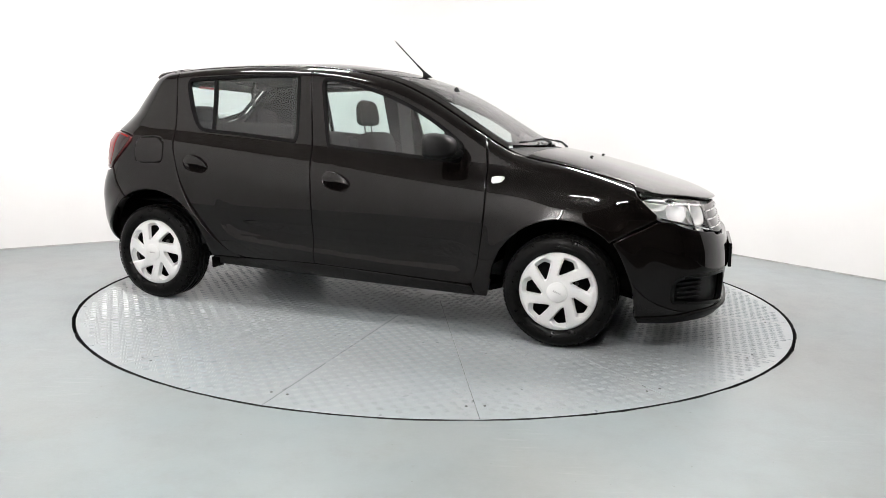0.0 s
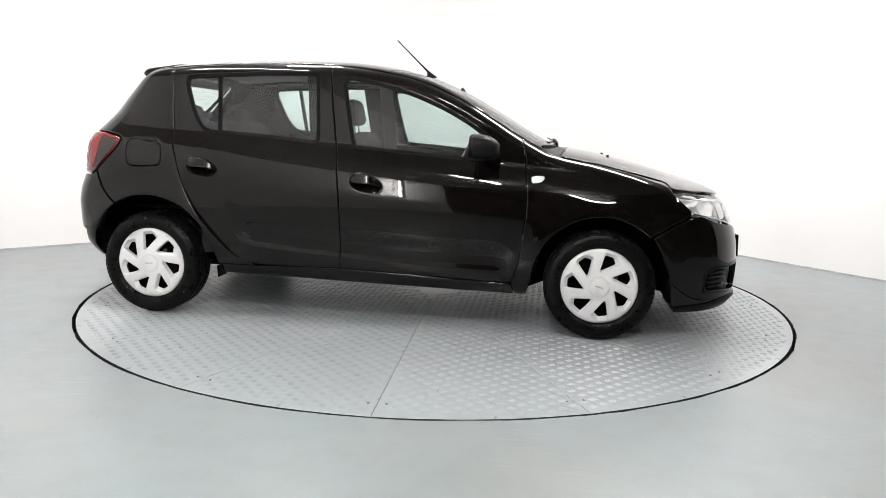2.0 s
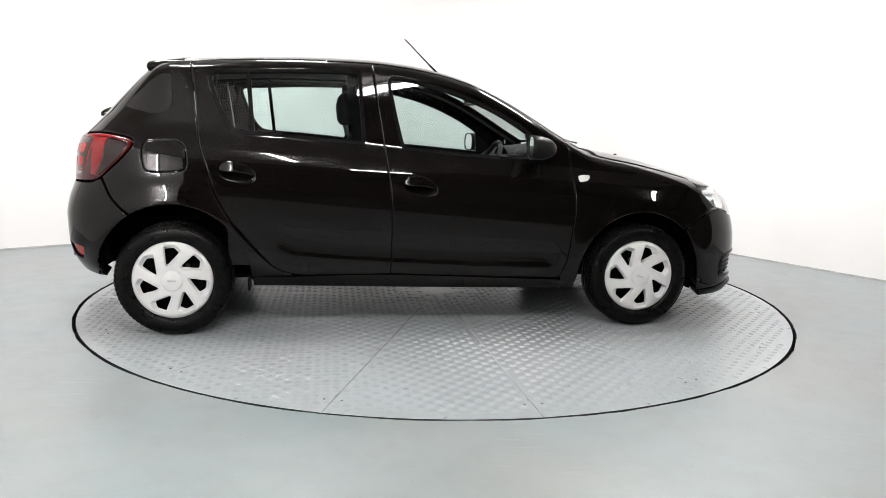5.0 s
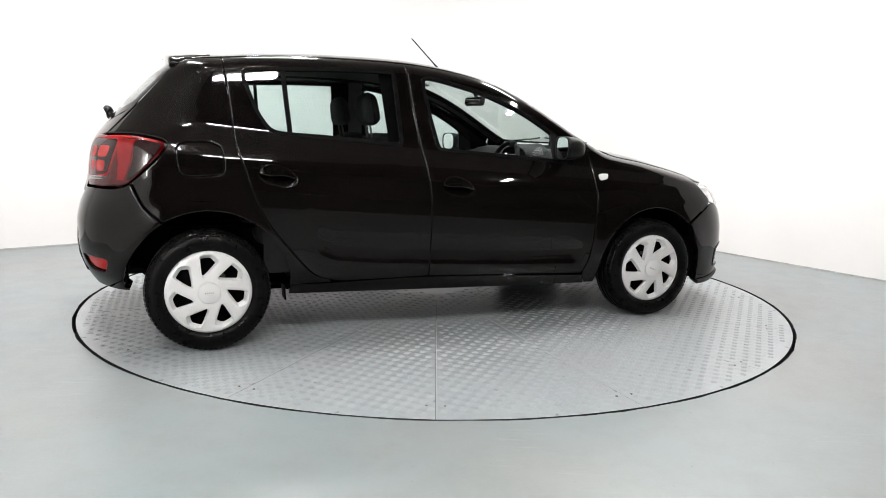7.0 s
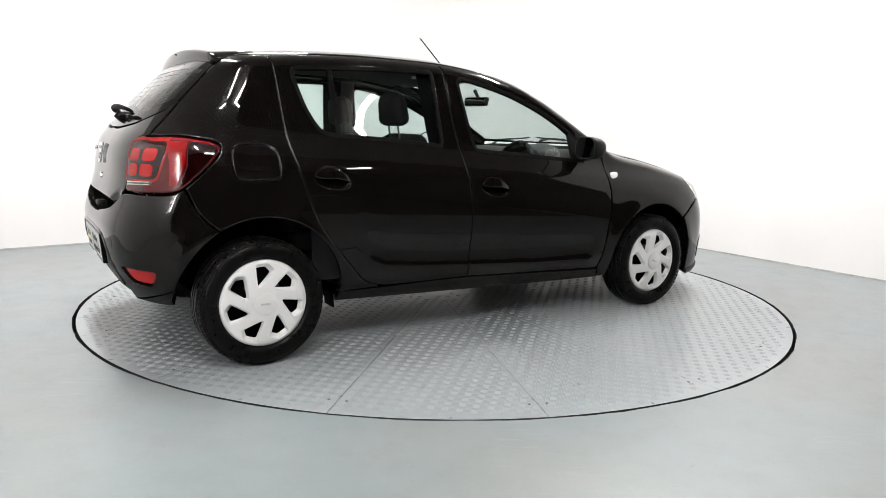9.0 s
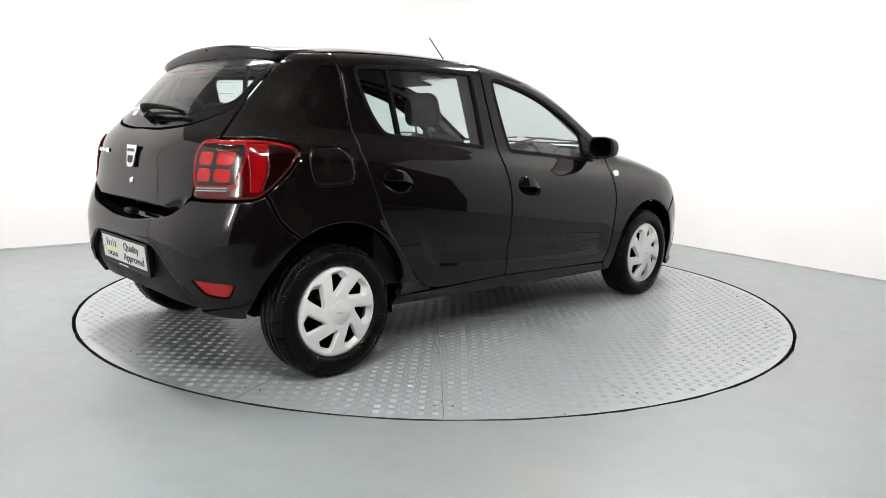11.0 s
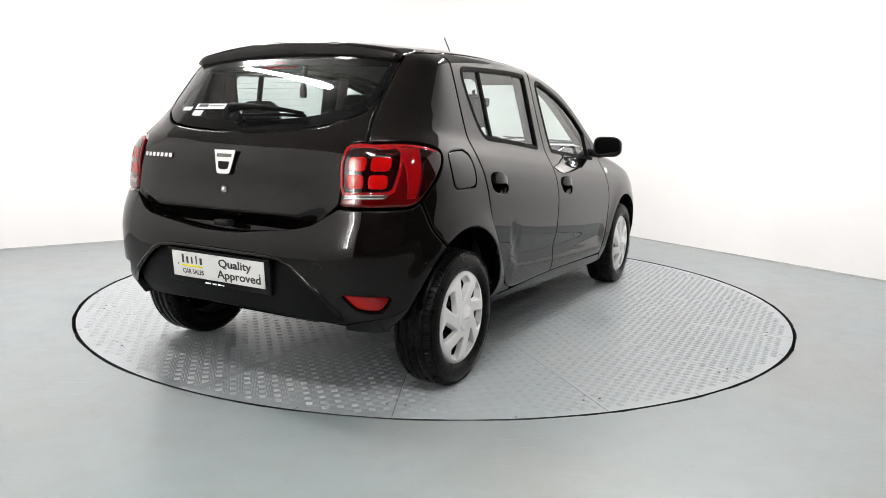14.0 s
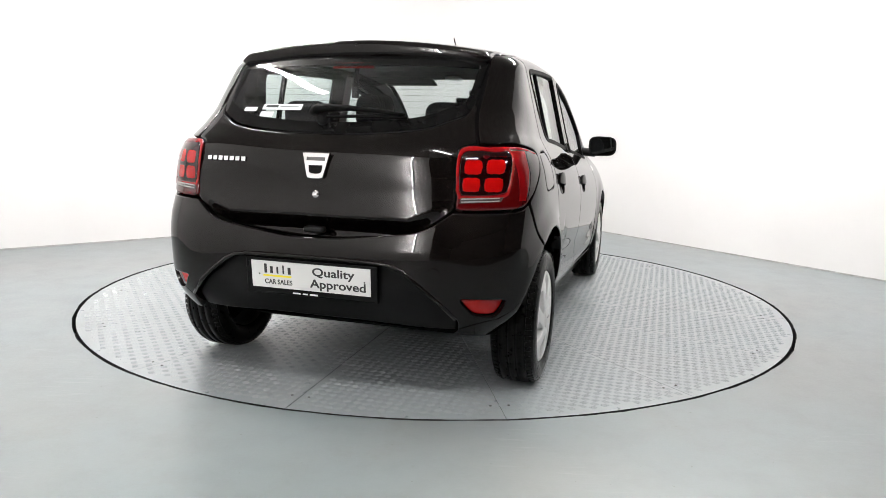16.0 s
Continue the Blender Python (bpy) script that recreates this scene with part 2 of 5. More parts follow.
def panel(name, outline, holes=(), material=None, parent=None, where="skin", gap=0.0022, thick=0.03, offset=0.0, grid=0.035, lip=0.006,
          drop=0.0025, mirror=False, label="", lift=None):
    """A panel of the car's skin: a flat region laid on the skin, with rounded lips and thickness. mirror: its twin on the left."""
    outline = ccw(np.asarray(outline, float))
    if gap:
        outline = inset(outline, gap)
    v, tri, rims = sheet(outline, [np.asarray(h, float) for h in holes], grid, lip)
    place, normal = (skin, skin_normal) if where == "skin" else (lid, lid_normal)
    pos, nor = place(v[:, 0], v[:, 1]), normal(v[:, 0], v[:, 1])
    off = np.full(len(v), offset)
    if lift is not None:
        off = off + lift(v[:, 0], v[:, 1])
    pos = pos + nor * off[:, None]
    nrm = nor.copy()
    if lift is not None:
        def form(a, b):
            return place(a, b) + normal(a, b) * lift(a, b)[:, None]
        a, b, e = v[:, 0], v[:, 1], 0.003
        bent = np.cross(form(a + e, b) - form(a - e, b), form(a, b + e) - form(a, b - e))
        bent /= np.maximum(np.linalg.norm(bent, axis=1), 1e-12)[:, None]
        nrm = bent * np.where((bent * nor).sum(1) < 0, -1.0, 1.0)[:, None]
    for r in rims:
        q = v[r]
        t = np.roll(q, -1, 0) - np.roll(q, 1, 0)
        out2 = np.stack([t[:, 1], -t[:, 0]], 1)
        out2 /= np.maximum(np.linalg.norm(out2, axis=1), 1e-9)[:, None]
        o3 = place(q[:, 0] + out2[:, 0] * 0.002, q[:, 1] + out2[:, 1] * 0.002) - place(q[:, 0], q[:, 1])
        o3 /= np.maximum(np.linalg.norm(o3, axis=1), 1e-9)[:, None]
        if drop:
            pos[r] -= nor[r] * drop
            m = nrm[r] + o3 * 0.9
            nrm[r] = m / np.linalg.norm(m, axis=1)[:, None]
    verts, norms, faces = [pos], [nrm], [tri]
    k = len(pos)
    if thick:
        back = pos - nor * thick
        verts.append(back), norms.append(-nor), faces.append(tri[:, ::-1] + k)
        k2 = 2 * k
        for r in rims:
            n = len(r)
            a, b = pos[r], back[r]
            tang = np.roll(a, -1, 0) - np.roll(a, 1, 0)
            rn = np.cross(tang, nor[r])
            rn /= np.maximum(np.linalg.norm(rn, axis=1), 1e-9)[:, None]
            verts += [a, b]
            norms += [rn, rn]
            i = np.arange(n)
            j = (i + 1) % n
            faces += [np.stack([k2 + i, k2 + n + i, k2 + n + j], 1), np.stack([k2 + i, k2 + n + j, k2 + j], 1)]
            k2 += 2 * n
    verts, norms, faces = np.concatenate(verts), np.concatenate(norms), np.concatenate(faces)
    made = []
    for side in ((1, -1) if mirror else (1,)):
        w = verts * (1, side, 1)
        nn = norms * (1, side, 1)
        fc = faces if side == 1 else faces[:, ::-1]
        me = bpy.data.meshes.new(name)
        me.from_pydata(w.tolist(), [], fc.tolist())
        me.validate(clean_customdata=False)
        me.polygons.foreach_set("use_smooth", [True] * len(me.polygons))
        me.normals_split_custom_set_from_vertices(nn.tolist())
        made.append(link_mesh(name, me, material, parent, label, None))
    return made


def box(bm, size, m, bevel=0.0, segments=2, taper=None):
    """A box of that size at the pose m, with rounded edges; taper narrows its top."""
    r = bmesh.ops.create_cube(bm, size=1.0)
    vs = r["verts"]
    bmesh.ops.scale(bm, vec=size, verts=vs)
    if taper:
        for q in vs:
            if q.co.z > 0:
                q.co.x *= taper[0]
                q.co.y *= taper[1]
    if bevel:
        es = list({e for q in vs for e in q.link_edges})
        o = bmesh.ops.bevel(bm, geom=es, offset=bevel, segments=segments, profile=0.5, affect="EDGES")
        vs = list({q for f in o["faces"] for q in f.verts} | {q for q in vs if q.is_valid})
    bmesh.ops.transform(bm, matrix=m, verts=vs)
    return bm


def rod(bm, a, b, r1, r2=None, seg=12):
    a, b = Vector(a), Vector(b)
    d = b - a
    m = Matrix.Translation((a + b) / 2) @ d.to_track_quat("Z", "Y").to_matrix().to_4x4()
    bmesh.ops.create_cone(bm, cap_ends=True, segments=seg, radius1=r1, radius2=r1 if r2 is None else r2, depth=d.length, matrix=m)
    return bm


def lathe(profile, seg, axis="Y"):
    """Turn a line of (radius, along) round the y axis."""
    bm = bmesh.new()
    rows = []
    for i in range(seg):
        a = 2 * math.pi * i / seg
        rows.append([bm.verts.new((r * math.cos(a), h, r * math.sin(a))) for r, h in profile])
    for i in range(seg):
        p, q = rows[i], rows[(i + 1) % seg]
        for j in range(len(profile) - 1):
            bm.faces.new((p[j], p[j + 1], q[j + 1], q[j]))
    bmesh.ops.recalc_face_normals(bm, faces=bm.faces)
    return bm


def flat_plate(loop, holes, height, thick, grid=0.02):
    """A pierced plate over (x, z), its face at y = -height(x, z), facing -y."""
    v, tri, rims = sheet(np.asarray(loop), [np.asarray(h) for h in holes], grid, 0.003)
    h = height(v[:, 0], v[:, 1])
    bm = bmesh.new()
    a = [bm.verts.new((x, -k, z)) for (x, z), k in zip(v, h)]
    low = set(i for r in rims for i in r)
    b = [bm.verts.new((x, -k + thick, z)) for (x, z), k in zip(v, h)]
    for i in low:
        a[i].co.y += 0.0025
    for t in tri:
        bm.faces.new([a[i] for i in t])
        bm.faces.new([b[i] for i in t[::-1]])
    for r in rims:
        for i in range(len(r)):
            p, q = r[i], r[(i + 1) % len(r)]
            bm.faces.new((a[q], a[p], b[p], b[q]))
    bmesh.ops.recalc_face_normals(bm, faces=bm.faces)
    return bm


def letters(text, size, m, material, parent, name, label="", thick=0.0006, wide=1.0):
    """Raised letters in the built-in font, their plane the xy plane of m."""
    c = bpy.data.curves.new(name, "FONT")
    c.body, c.size, c.extrude, c.align_x, c.align_y = text, size, thick, "CENTER", "CENTER"
    c.offset = size * 0.018
    ob = bpy.data.objects.new(name, c)
    me = bpy.data.meshes.new_from_object(ob)
    bpy.data.objects.remove(ob)
    me.transform(m @ Matrix.Diagonal((wide, 1, 1, 1)))
    return link_mesh(name, me, material, parent, label, False)


def loft(rows, closed=False, cap=False):
    """Faces between rows of points."""
    bm = bmesh.new()
    vs = [[bm.verts.new(q) for q in r] for r in rows]
    n = len(rows[0])
    for a, b in zip(vs, vs[1:]):
        for i in range(n if closed else n - 1):
            j = (i + 1) % n
            bm.faces.new((a[i], a[j], b[j], b[i]))
    if cap:
        bm.faces.new(vs[0][::-1]), bm.faces.new(vs[-1])
    bmesh.ops.recalc_face_normals(bm, faces=bm.faces)
    return bm


# ---------- the room ----------
TABLE_R, PIT_R = 2.256, 2.274
CORNER = Vector((0.8135, 4.775))
ALONG_L, ALONG_R = Vector((-0.786, -0.619)), Vector((0.5547, -0.832))


def ring_loop(r, n, wobble=0.0, seed=0.0):
    a = np.arange(n) * 2 * math.pi / n
    w = np.array([noise.noise((math.cos(q) * 9 + seed, math.sin(q) * 9, seed)) + 0.6 * noise.noise((math.cos(q) * 40, math.sin(q) * 40, seed)) for q in a]) * wobble
    return np.stack([(r + w) * np.cos(a), (r + w) * np.sin(a)], 1)


BOOTH_L, BOOTH_R, HALL_L, HALL_R = 8.0, 7.3, 11.5, 13.0


def plan(l, r):
    """A place in the room, l along the west wall and r along the east wall from their corner."""
    return CORNER + ALONG_L * l + ALONG_R * r


ROOM = [plan(0, 0), plan(HALL_L, 0), plan(HALL_L, HALL_R), plan(0, HALL_R)]


def build_floor():
    bm = bmesh.new()
    hole = ring_loop(PIT_R, 400, 0.006, 3.0)
    outer = spline([(*(q + (q - Vector((-1, -2))) * 0.02), "s") for q in ROOM], True, 0.6)
    v, tri, rims = sheet(outer, [hole], 0.6, 0.02)
    top = [bm.verts.new((x, y, 0.0)) for x, y in v]
    for t in tri:
        bm.faces.new([top[i] for i in t])
    rim = rims[1]
    low = [bm.verts.new((v[i][0], v[i][1], -0.12)) for i in rim]
    for i in range(len(rim)):
        j = (i + 1) % len(rim)
        bm.faces.new((top[rim[j]], top[rim[i]], low[i], low[j])).material_index = 1
    ob = part("floor", bm, [FLOOR, PIT], None, "grey-blue painted concrete floor with scuffs", False)
    tagged(ob, "", "floor", "", "structure")
    bm = bmesh.new()
    bmesh.ops.create_circle(bm, cap_ends=True, segments=64, radius=2.5, matrix=pose(0, 0, -0.12))
    tagged(part("pit_floor", bm, PIT, None, "dark pit under the turntable", False), "", "pit", "", "structure")


def wall(name, a, b, outward, height, material, label):
    d = (b - a).normalized()
    bm = bmesh.new()
    c = (a + b) / 2 + outward * 0.1
    box(bm, ((b - a).length, 0.2, height), Matrix.Translation((c.x, c.y, height / 2 - 0.02)) @ Matrix.Rotation(math.atan2(d.y, d.x), 4, "Z"), 0.004)
    tagged(part(name, bm, material, None, label, False), "", "wall", "", "structure")


HEIGHT = 3.6
build_floor()
# a white bay of three walls, open towards a dark hall
wall("wall_west", plan(0, 0), plan(BOOTH_L, 0), -ALONG_R, HEIGHT, WALL, "smooth white painted wall")
wall("wall_east", plan(0, 0), plan(0, BOOTH_R), -ALONG_L, HEIGHT, WALL, "smooth white painted wall")
wall("wall_south", plan(BOOTH_L, 0), plan(BOOTH_L, BOOTH_R), ALONG_L, HEIGHT, WALL, "smooth white painted wall")
# the hall is out of view; its dimness is put into near-black surfaces
wall("wall_hall_east", plan(0, BOOTH_R + 0.004), plan(0, HALL_R), -ALONG_L, HEIGHT, DARKWALL, "unseen near-black hall wall")
wall("wall_hall_north", plan(0, HALL_R), plan(HALL_L, HALL_R), ALONG_R, HEIGHT, DARKWALL, "unseen near-black hall wall")
wall("wall_hall_south", plan(HALL_L, BOOTH_R - 0.3), plan(HALL_L, HALL_R), ALONG_L, HEIGHT, DARKWALL, "unseen near-black hall wall")
wall("wall_hall_west", plan(BOOTH_L + 0.204, BOOTH_R), plan(HALL_L, BOOTH_R), -ALONG_R, HEIGHT, DARKWALL, "unseen near-black hall wall")
for name, l0, l1, r0, r1, mat, lab in (("ceiling", -0.2, BOOTH_L + 0.2, -0.2, BOOTH_R, CEILING, "plain pale ceiling"), ("ceiling_hall", -0.2, HALL_L + 0.2, BOOTH_R + 0.004, HALL_R + 0.2, DARKWALL, "unseen near-black hall ceiling")):
    bm = bmesh.new()
    c = plan((l0 + l1) / 2, (r0 + r1) / 2)
    box(bm, (l1 - l0, r1 - r0, 0.2), Matrix.Translation((c.x, c.y, HEIGHT + 0.085)) @ Matrix.Rotation(math.atan2(ALONG_L.y, ALONG_L.x), 4, "Z"))
    tagged(part(name, bm, mat, None, lab, False), "", "ceiling", "", "structure")
# unseen near-black slab added over the hall floor to keep reflections dark
bm = bmesh.new()
c = plan((HALL_L) / 2, (BOOTH_R + 0.4 + HALL_R) / 2)
box(bm, (HALL_L, HALL_R - BOOTH_R - 0.4, 0.012), Matrix.Translation((c.x, c.y, -0.002)) @ Matrix.Rotation(math.atan2(ALONG_L.y, ALONG_L.x), 4, "Z"))
tagged(part("floor_hall", bm, DARKWALL, None, "unseen near-black hall floor", False), "", "floor", "", "structure")
# the two white walls meet in a wide rounded corner
COVE = 2.0
front, back = [], []
for a in np.linspace(0, math.pi / 2, 97):
    k, j = 1 - math.sin(a), 1 - math.cos(a)
    q = plan(COVE * k + 0.004, COVE * j + 0.004)
    n = (ALONG_L * math.cos(a) + ALONG_R * math.sin(a)) * -0.02
    front.append(q), back.append(q + n)
ring = [(q.x, q.y) for q in front + back[::-1]]
tagged(part("wall_corner", loft([[(x, y, z) for x, y in ring] for z in (-0.01, HEIGHT - 0.02)], True, True), WALL, None, "smooth white rounded wall corner", False), "", "wall", "", "structure")
# a dark joint along the foot of the white walls
for name, along, length in (("baseboard", ALONG_L, 7.9), ("baseboard", ALONG_R, 7.2)):
    bm = bmesh.new()
    other = ALONG_R if along is ALONG_L else ALONG_L
    c = CORNER + along * (length / 2) + other * 0.004
    box(bm, (length, 0.008, 0.012), Matrix.Translation((c.x, c.y, 0.006)) @ Matrix.Rotation(math.atan2(along.y, along.x), 4, "Z"), 0.002)
    tagged(part(name, bm, plastic("sealant_joint", (0.35, 0.35, 0.34), 0.6), None, "thin grey sealant joint at the wall's foot", False), "", "joint", "", "structure")


def tube_lamp(length, label, name="ceiling_lamp", group="ceiling tube lamps", wide=0.075):
    lamp = tagged(new(name), label, "lamp", group)
    bm = bmesh.new()
    box(bm, (length, wide + 0.015, 0.05), pose(0, 0, 0.045), 0.008)
    part("housing", bm, LAMP_BODY, lamp, "white metal housing")
    bm = bmesh.new()
    box(bm, (length - 0.04, wide, 0.05), pose(0, 0, 0.0), wide * 0.26, 3)
    part("diffuser", bm, TUBE, lamp, "glowing white diffuser")
    return lamp


def place_lamps():
    turn = pose(0, 0, 0, 0, 0, math.degrees(math.atan2(ALONG_R.y, ALONG_R.x)))
    for length, label, places in LAMPS:
        base = None
        for x, y, a in places:
            m = turn @ pose(x, y, HEIGHT - 0.075, 0, 0, a)
            if base is None:
                base = tube_lamp(length, label)
                base.matrix_basis = m
            else:
                copy_thing(base, m)
    upright = tube_lamp(1.9, "upright white tube lamp on the wall", "wall_lamp", "wall lamps", 0.03)
    upright.matrix_basis = turn @ pose(3.55, -4.49, 2.25, -90) @ pose(0, 0, 0, 0, 0, 90)


# along the room's own axes, from the middle of the turntable
LAMPS = [(1.9, "long white tube lamp on the ceiling", [(0.5, 1.9, 0), (-0.6, -2.1, 0)]),
         (0.8, "short white tube lamp on the ceiling", [(-1.7, -0.4, 90), (3.1, -2.6, 0), (4.3, -1.9, 90), (5.3, 1.4, 0)])]
place_lamps()


# ---------- turntable ----------
def tread_bars(r0, r1):
    """Five-bar tread over the wedges, joined into one mesh."""
    verts, faces = [], []
    pitch = 0.042
    n = int(2.4 / pitch)
    unit = [(-1, -1, 0), (1, -1, 0), (1, 1, 0), (-1, 1, 0), (-0.85, -0.45, 1), (0.85, -0.45, 1), (0.85, 0.45, 1), (-0.85, 0.45, 1)]
    quads = [(4, 5, 6, 7), (0, 1, 5, 4), (1, 2, 6, 5), (2, 3, 7, 6), (3, 0, 4, 7)]
    for i in range(-n, n + 1):
        for j in range(-n, n + 1):
            cx, cy = i * pitch, j * pitch
            r = math.hypot(cx, cy)
            seam = math.radians((math.degrees(math.atan2(cy, cx)) - 2.4 + 11.25) % 22.5 - 11.25)
            if r > r1 or r < r0 or r * abs(math.sin(seam)) < 0.012:
                continue
            turn = math.radians(45 if (i + j) % 2 else -45)
            c, s = math.cos(turn), math.sin(turn)
            h = 0.0010 * (0.92 + 0.16 * random.random())
            for k in range(-2, 3):
                base = len(verts)
                for ux, uy, uz in unit:
                    lx, ly = ux * (0.0150 - 0.0012 * abs(k)), uy * 0.0019 + k * 0.0066
                    verts.append((cx + lx * c - ly * s, cy + lx * s + ly * c, uz * h))
                faces += [tuple(base + q for q in f) for f in quads]
    me = bpy.data.meshes.new("tread")
    me.from_pydata(verts, [], faces)
    return me


def turntable():
    table = tagged(new("turntable"), "round grey painted tread-plate turntable in the floor", "turntable")
    wedge = None
    bm = bmesh.new()
    a0, a1 = math.radians(0.0), math.radians(22.5)
    gap = 0.0009
    pts = []
    for k in range(13):
        a = a0 + (a1 - a0) * k / 12
        pts.append((TABLE_R * math.cos(a), TABLE_R * math.sin(a)))
    loop = inset(np.array([(0.30 * math.cos(a0), 0.30 * math.sin(a0)), *pts, (0.30 * math.cos(a1), 0.30 * math.sin(a1))]), gap)
    up = [bm.verts.new((x, y, -0.002)) for x, y in loop]
    f = bm.faces.new(up)
    low = [bm.verts.new((x, y, -0.03)) for x, y in loop]
    # plate sides take the near-black pit material
    for i in range(len(up)):
        j = (i + 1) % len(up)
        bm.faces.new((up[j], up[i], low[i], low[j])).material_index = 1
    bmesh.ops.bevel(bm, geom=list(f.edges), offset=0.0015, segments=1, affect="EDGES")
    for k in range(16):
        if wedge is None:
            wedge = part("plate", bm, [TABLE, PIT], table, "grey painted steel wedge", False)
            o = wedge
        else:
            o = new("plate", wedge.data)
            o.parent = table
        o.matrix_basis = pose(0, 0, 0, 0, 0, 2.4 + 22.5 * k)
    bm = bmesh.new()
    bmesh.ops.create_cone(bm, cap_ends=True, segments=48, radius1=0.298, radius2=0.296, depth=0.03, matrix=pose(0, 0, -0.0172))
    part("hub_plate", bm, TABLE, table, "", False)
    bm = bmesh.new()
    bmesh.ops.create_cone(bm, cap_ends=True, segments=96, radius1=2.20, radius2=2.20, depth=0.03, matrix=pose(0, 0, -0.055))
    part("subframe", bm, PIT, table, "dark steel frame under the plates", False)
    tread = link_mesh("tread", tread_bars(0.1, 2.21), TABLE, table, "raised five-bar tread", False)
    tread.location.z = -0.002
    tagged(tread, "", "", "", "stuff")
    # bolts near the rim at each seam
    bolt = None
    for k in range(16):
        for side in (-1, 1):
            a = math.radians(2.4 + 22.5 * k) + side * 0.018
            if bolt is None:
                bm = bmesh.new()
                bmesh.ops.create_cone(bm, cap_ends=True, segments=10, radius1=0.007, radius2=0.005, depth=0.003)
                bolt = part("bolt", bm, STEEL, table, "", False)
                o = bolt
            else:
                o = new("bolt", bolt.data)
                o.parent = table
            o.location = (2.12 * math.cos(a), 2.12 * math.sin(a), -0.001)
    return table


TURNTABLE = turntable()

# ---------- the car's skin: one smooth surface in the car's space (x ahead, y left, z up) ----------
def curve(keys):
    """A smooth, monotone curve through (x, y) keys."""
    xs, ys = np.array([k[0] for k in keys], float), np.array([k[1] for k in keys], float)
    h = np.diff(xs)
    d = np.diff(ys) / h
    m = np.zeros(len(xs))
    m[0], m[-1] = d[0], d[-1]
    for i in range(1, len(xs) - 1):
        if d[i - 1] * d[i] > 0:
            m[i] = 2 * d[i - 1] * d[i] / (d[i - 1] + d[i])

    def f(x):
        x = np.clip(np.asarray(x, float), xs[0], xs[-1])
        i = np.clip(np.searchsorted(xs, x) - 1, 0, len(h) - 1)
        t = (x - xs[i]) / h[i]
        return ((1 + 2 * t) * (1 - t) ** 2 * ys[i] + t * (1 - t) ** 2 * h[i] * m[i]
                + t * t * (3 - 2 * t) * ys[i + 1] + t * t * (t - 1) * h[i] * m[i + 1])
    return f


# height of the middle of bonnet, windscreen and roof along the car
top_line = curve([(-1.60, 1.462), (-1.35, 1.478), (-1.20, 1.490), (-1.05, 1.503), (-0.86, 1.512), (-0.64, 1.517), (-0.45, 1.516),
                  (-0.25, 1.511), (-0.06, 1.494), (0.13, 1.463), (0.29, 1.421), (0.42, 1.368), (0.55, 1.303), (0.68, 1.228),
                  (0.81, 1.150), (0.92, 1.088), (1.02, 1.042), (1.12, 1.018), (1.25, 0.996), (1.39, 0.966), (1.57, 0.922),
                  (1.75, 0.872), (1.90, 0.826), (2.00, 0.786), (2.06, 0.750), (2.14, 0.66)])
# half width against the height over the belt line
flank = curve([(-1.0, 0.60), (-0.84, 0.70), (-0.74, 0.785), (-0.66, 0.815), (-0.55, 0.834), (-0.42, 0.846), (-0.28, 0.850), (-0.17, 0.838), (-0.09, 0.812),
               (-0.04, 0.785), (0.0, 0.764), (0.06, 0.747), (0.25, 0.702), (0.42, 0.662), (0.55, 0.630)])
tail_line = curve([(0.10, -1.73), (0.25, -1.81), (0.33, -1.86), (0.42, -1.892), (0.50, -1.905), (0.62, -1.910), (0.70, -1.895), (0.78, -1.870),
                   (0.86, -1.852), (0.95, -1.843), (1.00, -1.832), (1.05, -1.806), (1.11, -1.762), (1.20, -1.694), (1.33, -1.566), (1.43, -1.456), (1.52, -1.382)])
nose_line = curve([(0.10, 2.02), (0.17, 2.07), (0.22, 2.115), (0.40, 2.125), (0.50, 2.118), (0.60, 2.095), (0.70, 2.055), (0.78, 2.030), (0.90, 2.02), (1.6, 2.0)])
REAR_X, FRONT_X, TOP_H, TOP_M, END_N = -1.22, 1.35, 0.11, 2.5, 2.9
rear_n = curve([(0.2, 4.8), (0.45, 4.7), (0.60, 4.4), (0.72, 4.3), (0.85, 3.9), (1.0, 3.9), (1.10, 3.4), (1.20, 2.9), (1.6, 2.9)])


def belt(x):
    return 0.990 - 0.078 * np.asarray(x, float)


def arc_table(lx, ly):
    a = np.linspace(0, math.pi / 2, 4000)
    cx, cy = np.sin(a) ** (2 / END_N), np.cos(a) ** (2 / END_N)
    s = np.concatenate([[0], np.cumsum(np.hypot(np.diff(cx * lx), np.diff(cy * ly)))])
    return s, a


REAR_ARC, FRONT_ARC = arc_table(0.67, 0.82), arc_table(0.77, 0.82)
U_REAR, U_FRONT = REAR_X - REAR_ARC[0][-1], FRONT_X + FRONT_ARC[0][-1]


def half_width(x, z):
    z = np.asarray(z, float)
    top = top_line(x)
    s = np.clip((z - top + TOP_H) / TOP_H, 0, 1)
    return flank(z - belt(x)) * (1 - s ** TOP_M) ** (1 / TOP_M)


def end_factor(x, z):
    r = np.clip((REAR_X - x) / (REAR_X - tail_line(z)), 0, 1)
    f = np.clip((x - FRONT_X) / (nose_line(z) - FRONT_X), 0, 1)
    n = rear_n(z)
    return (1 - r ** n) ** (1 / n) * (1 - f ** END_N) ** (1 / END_N)


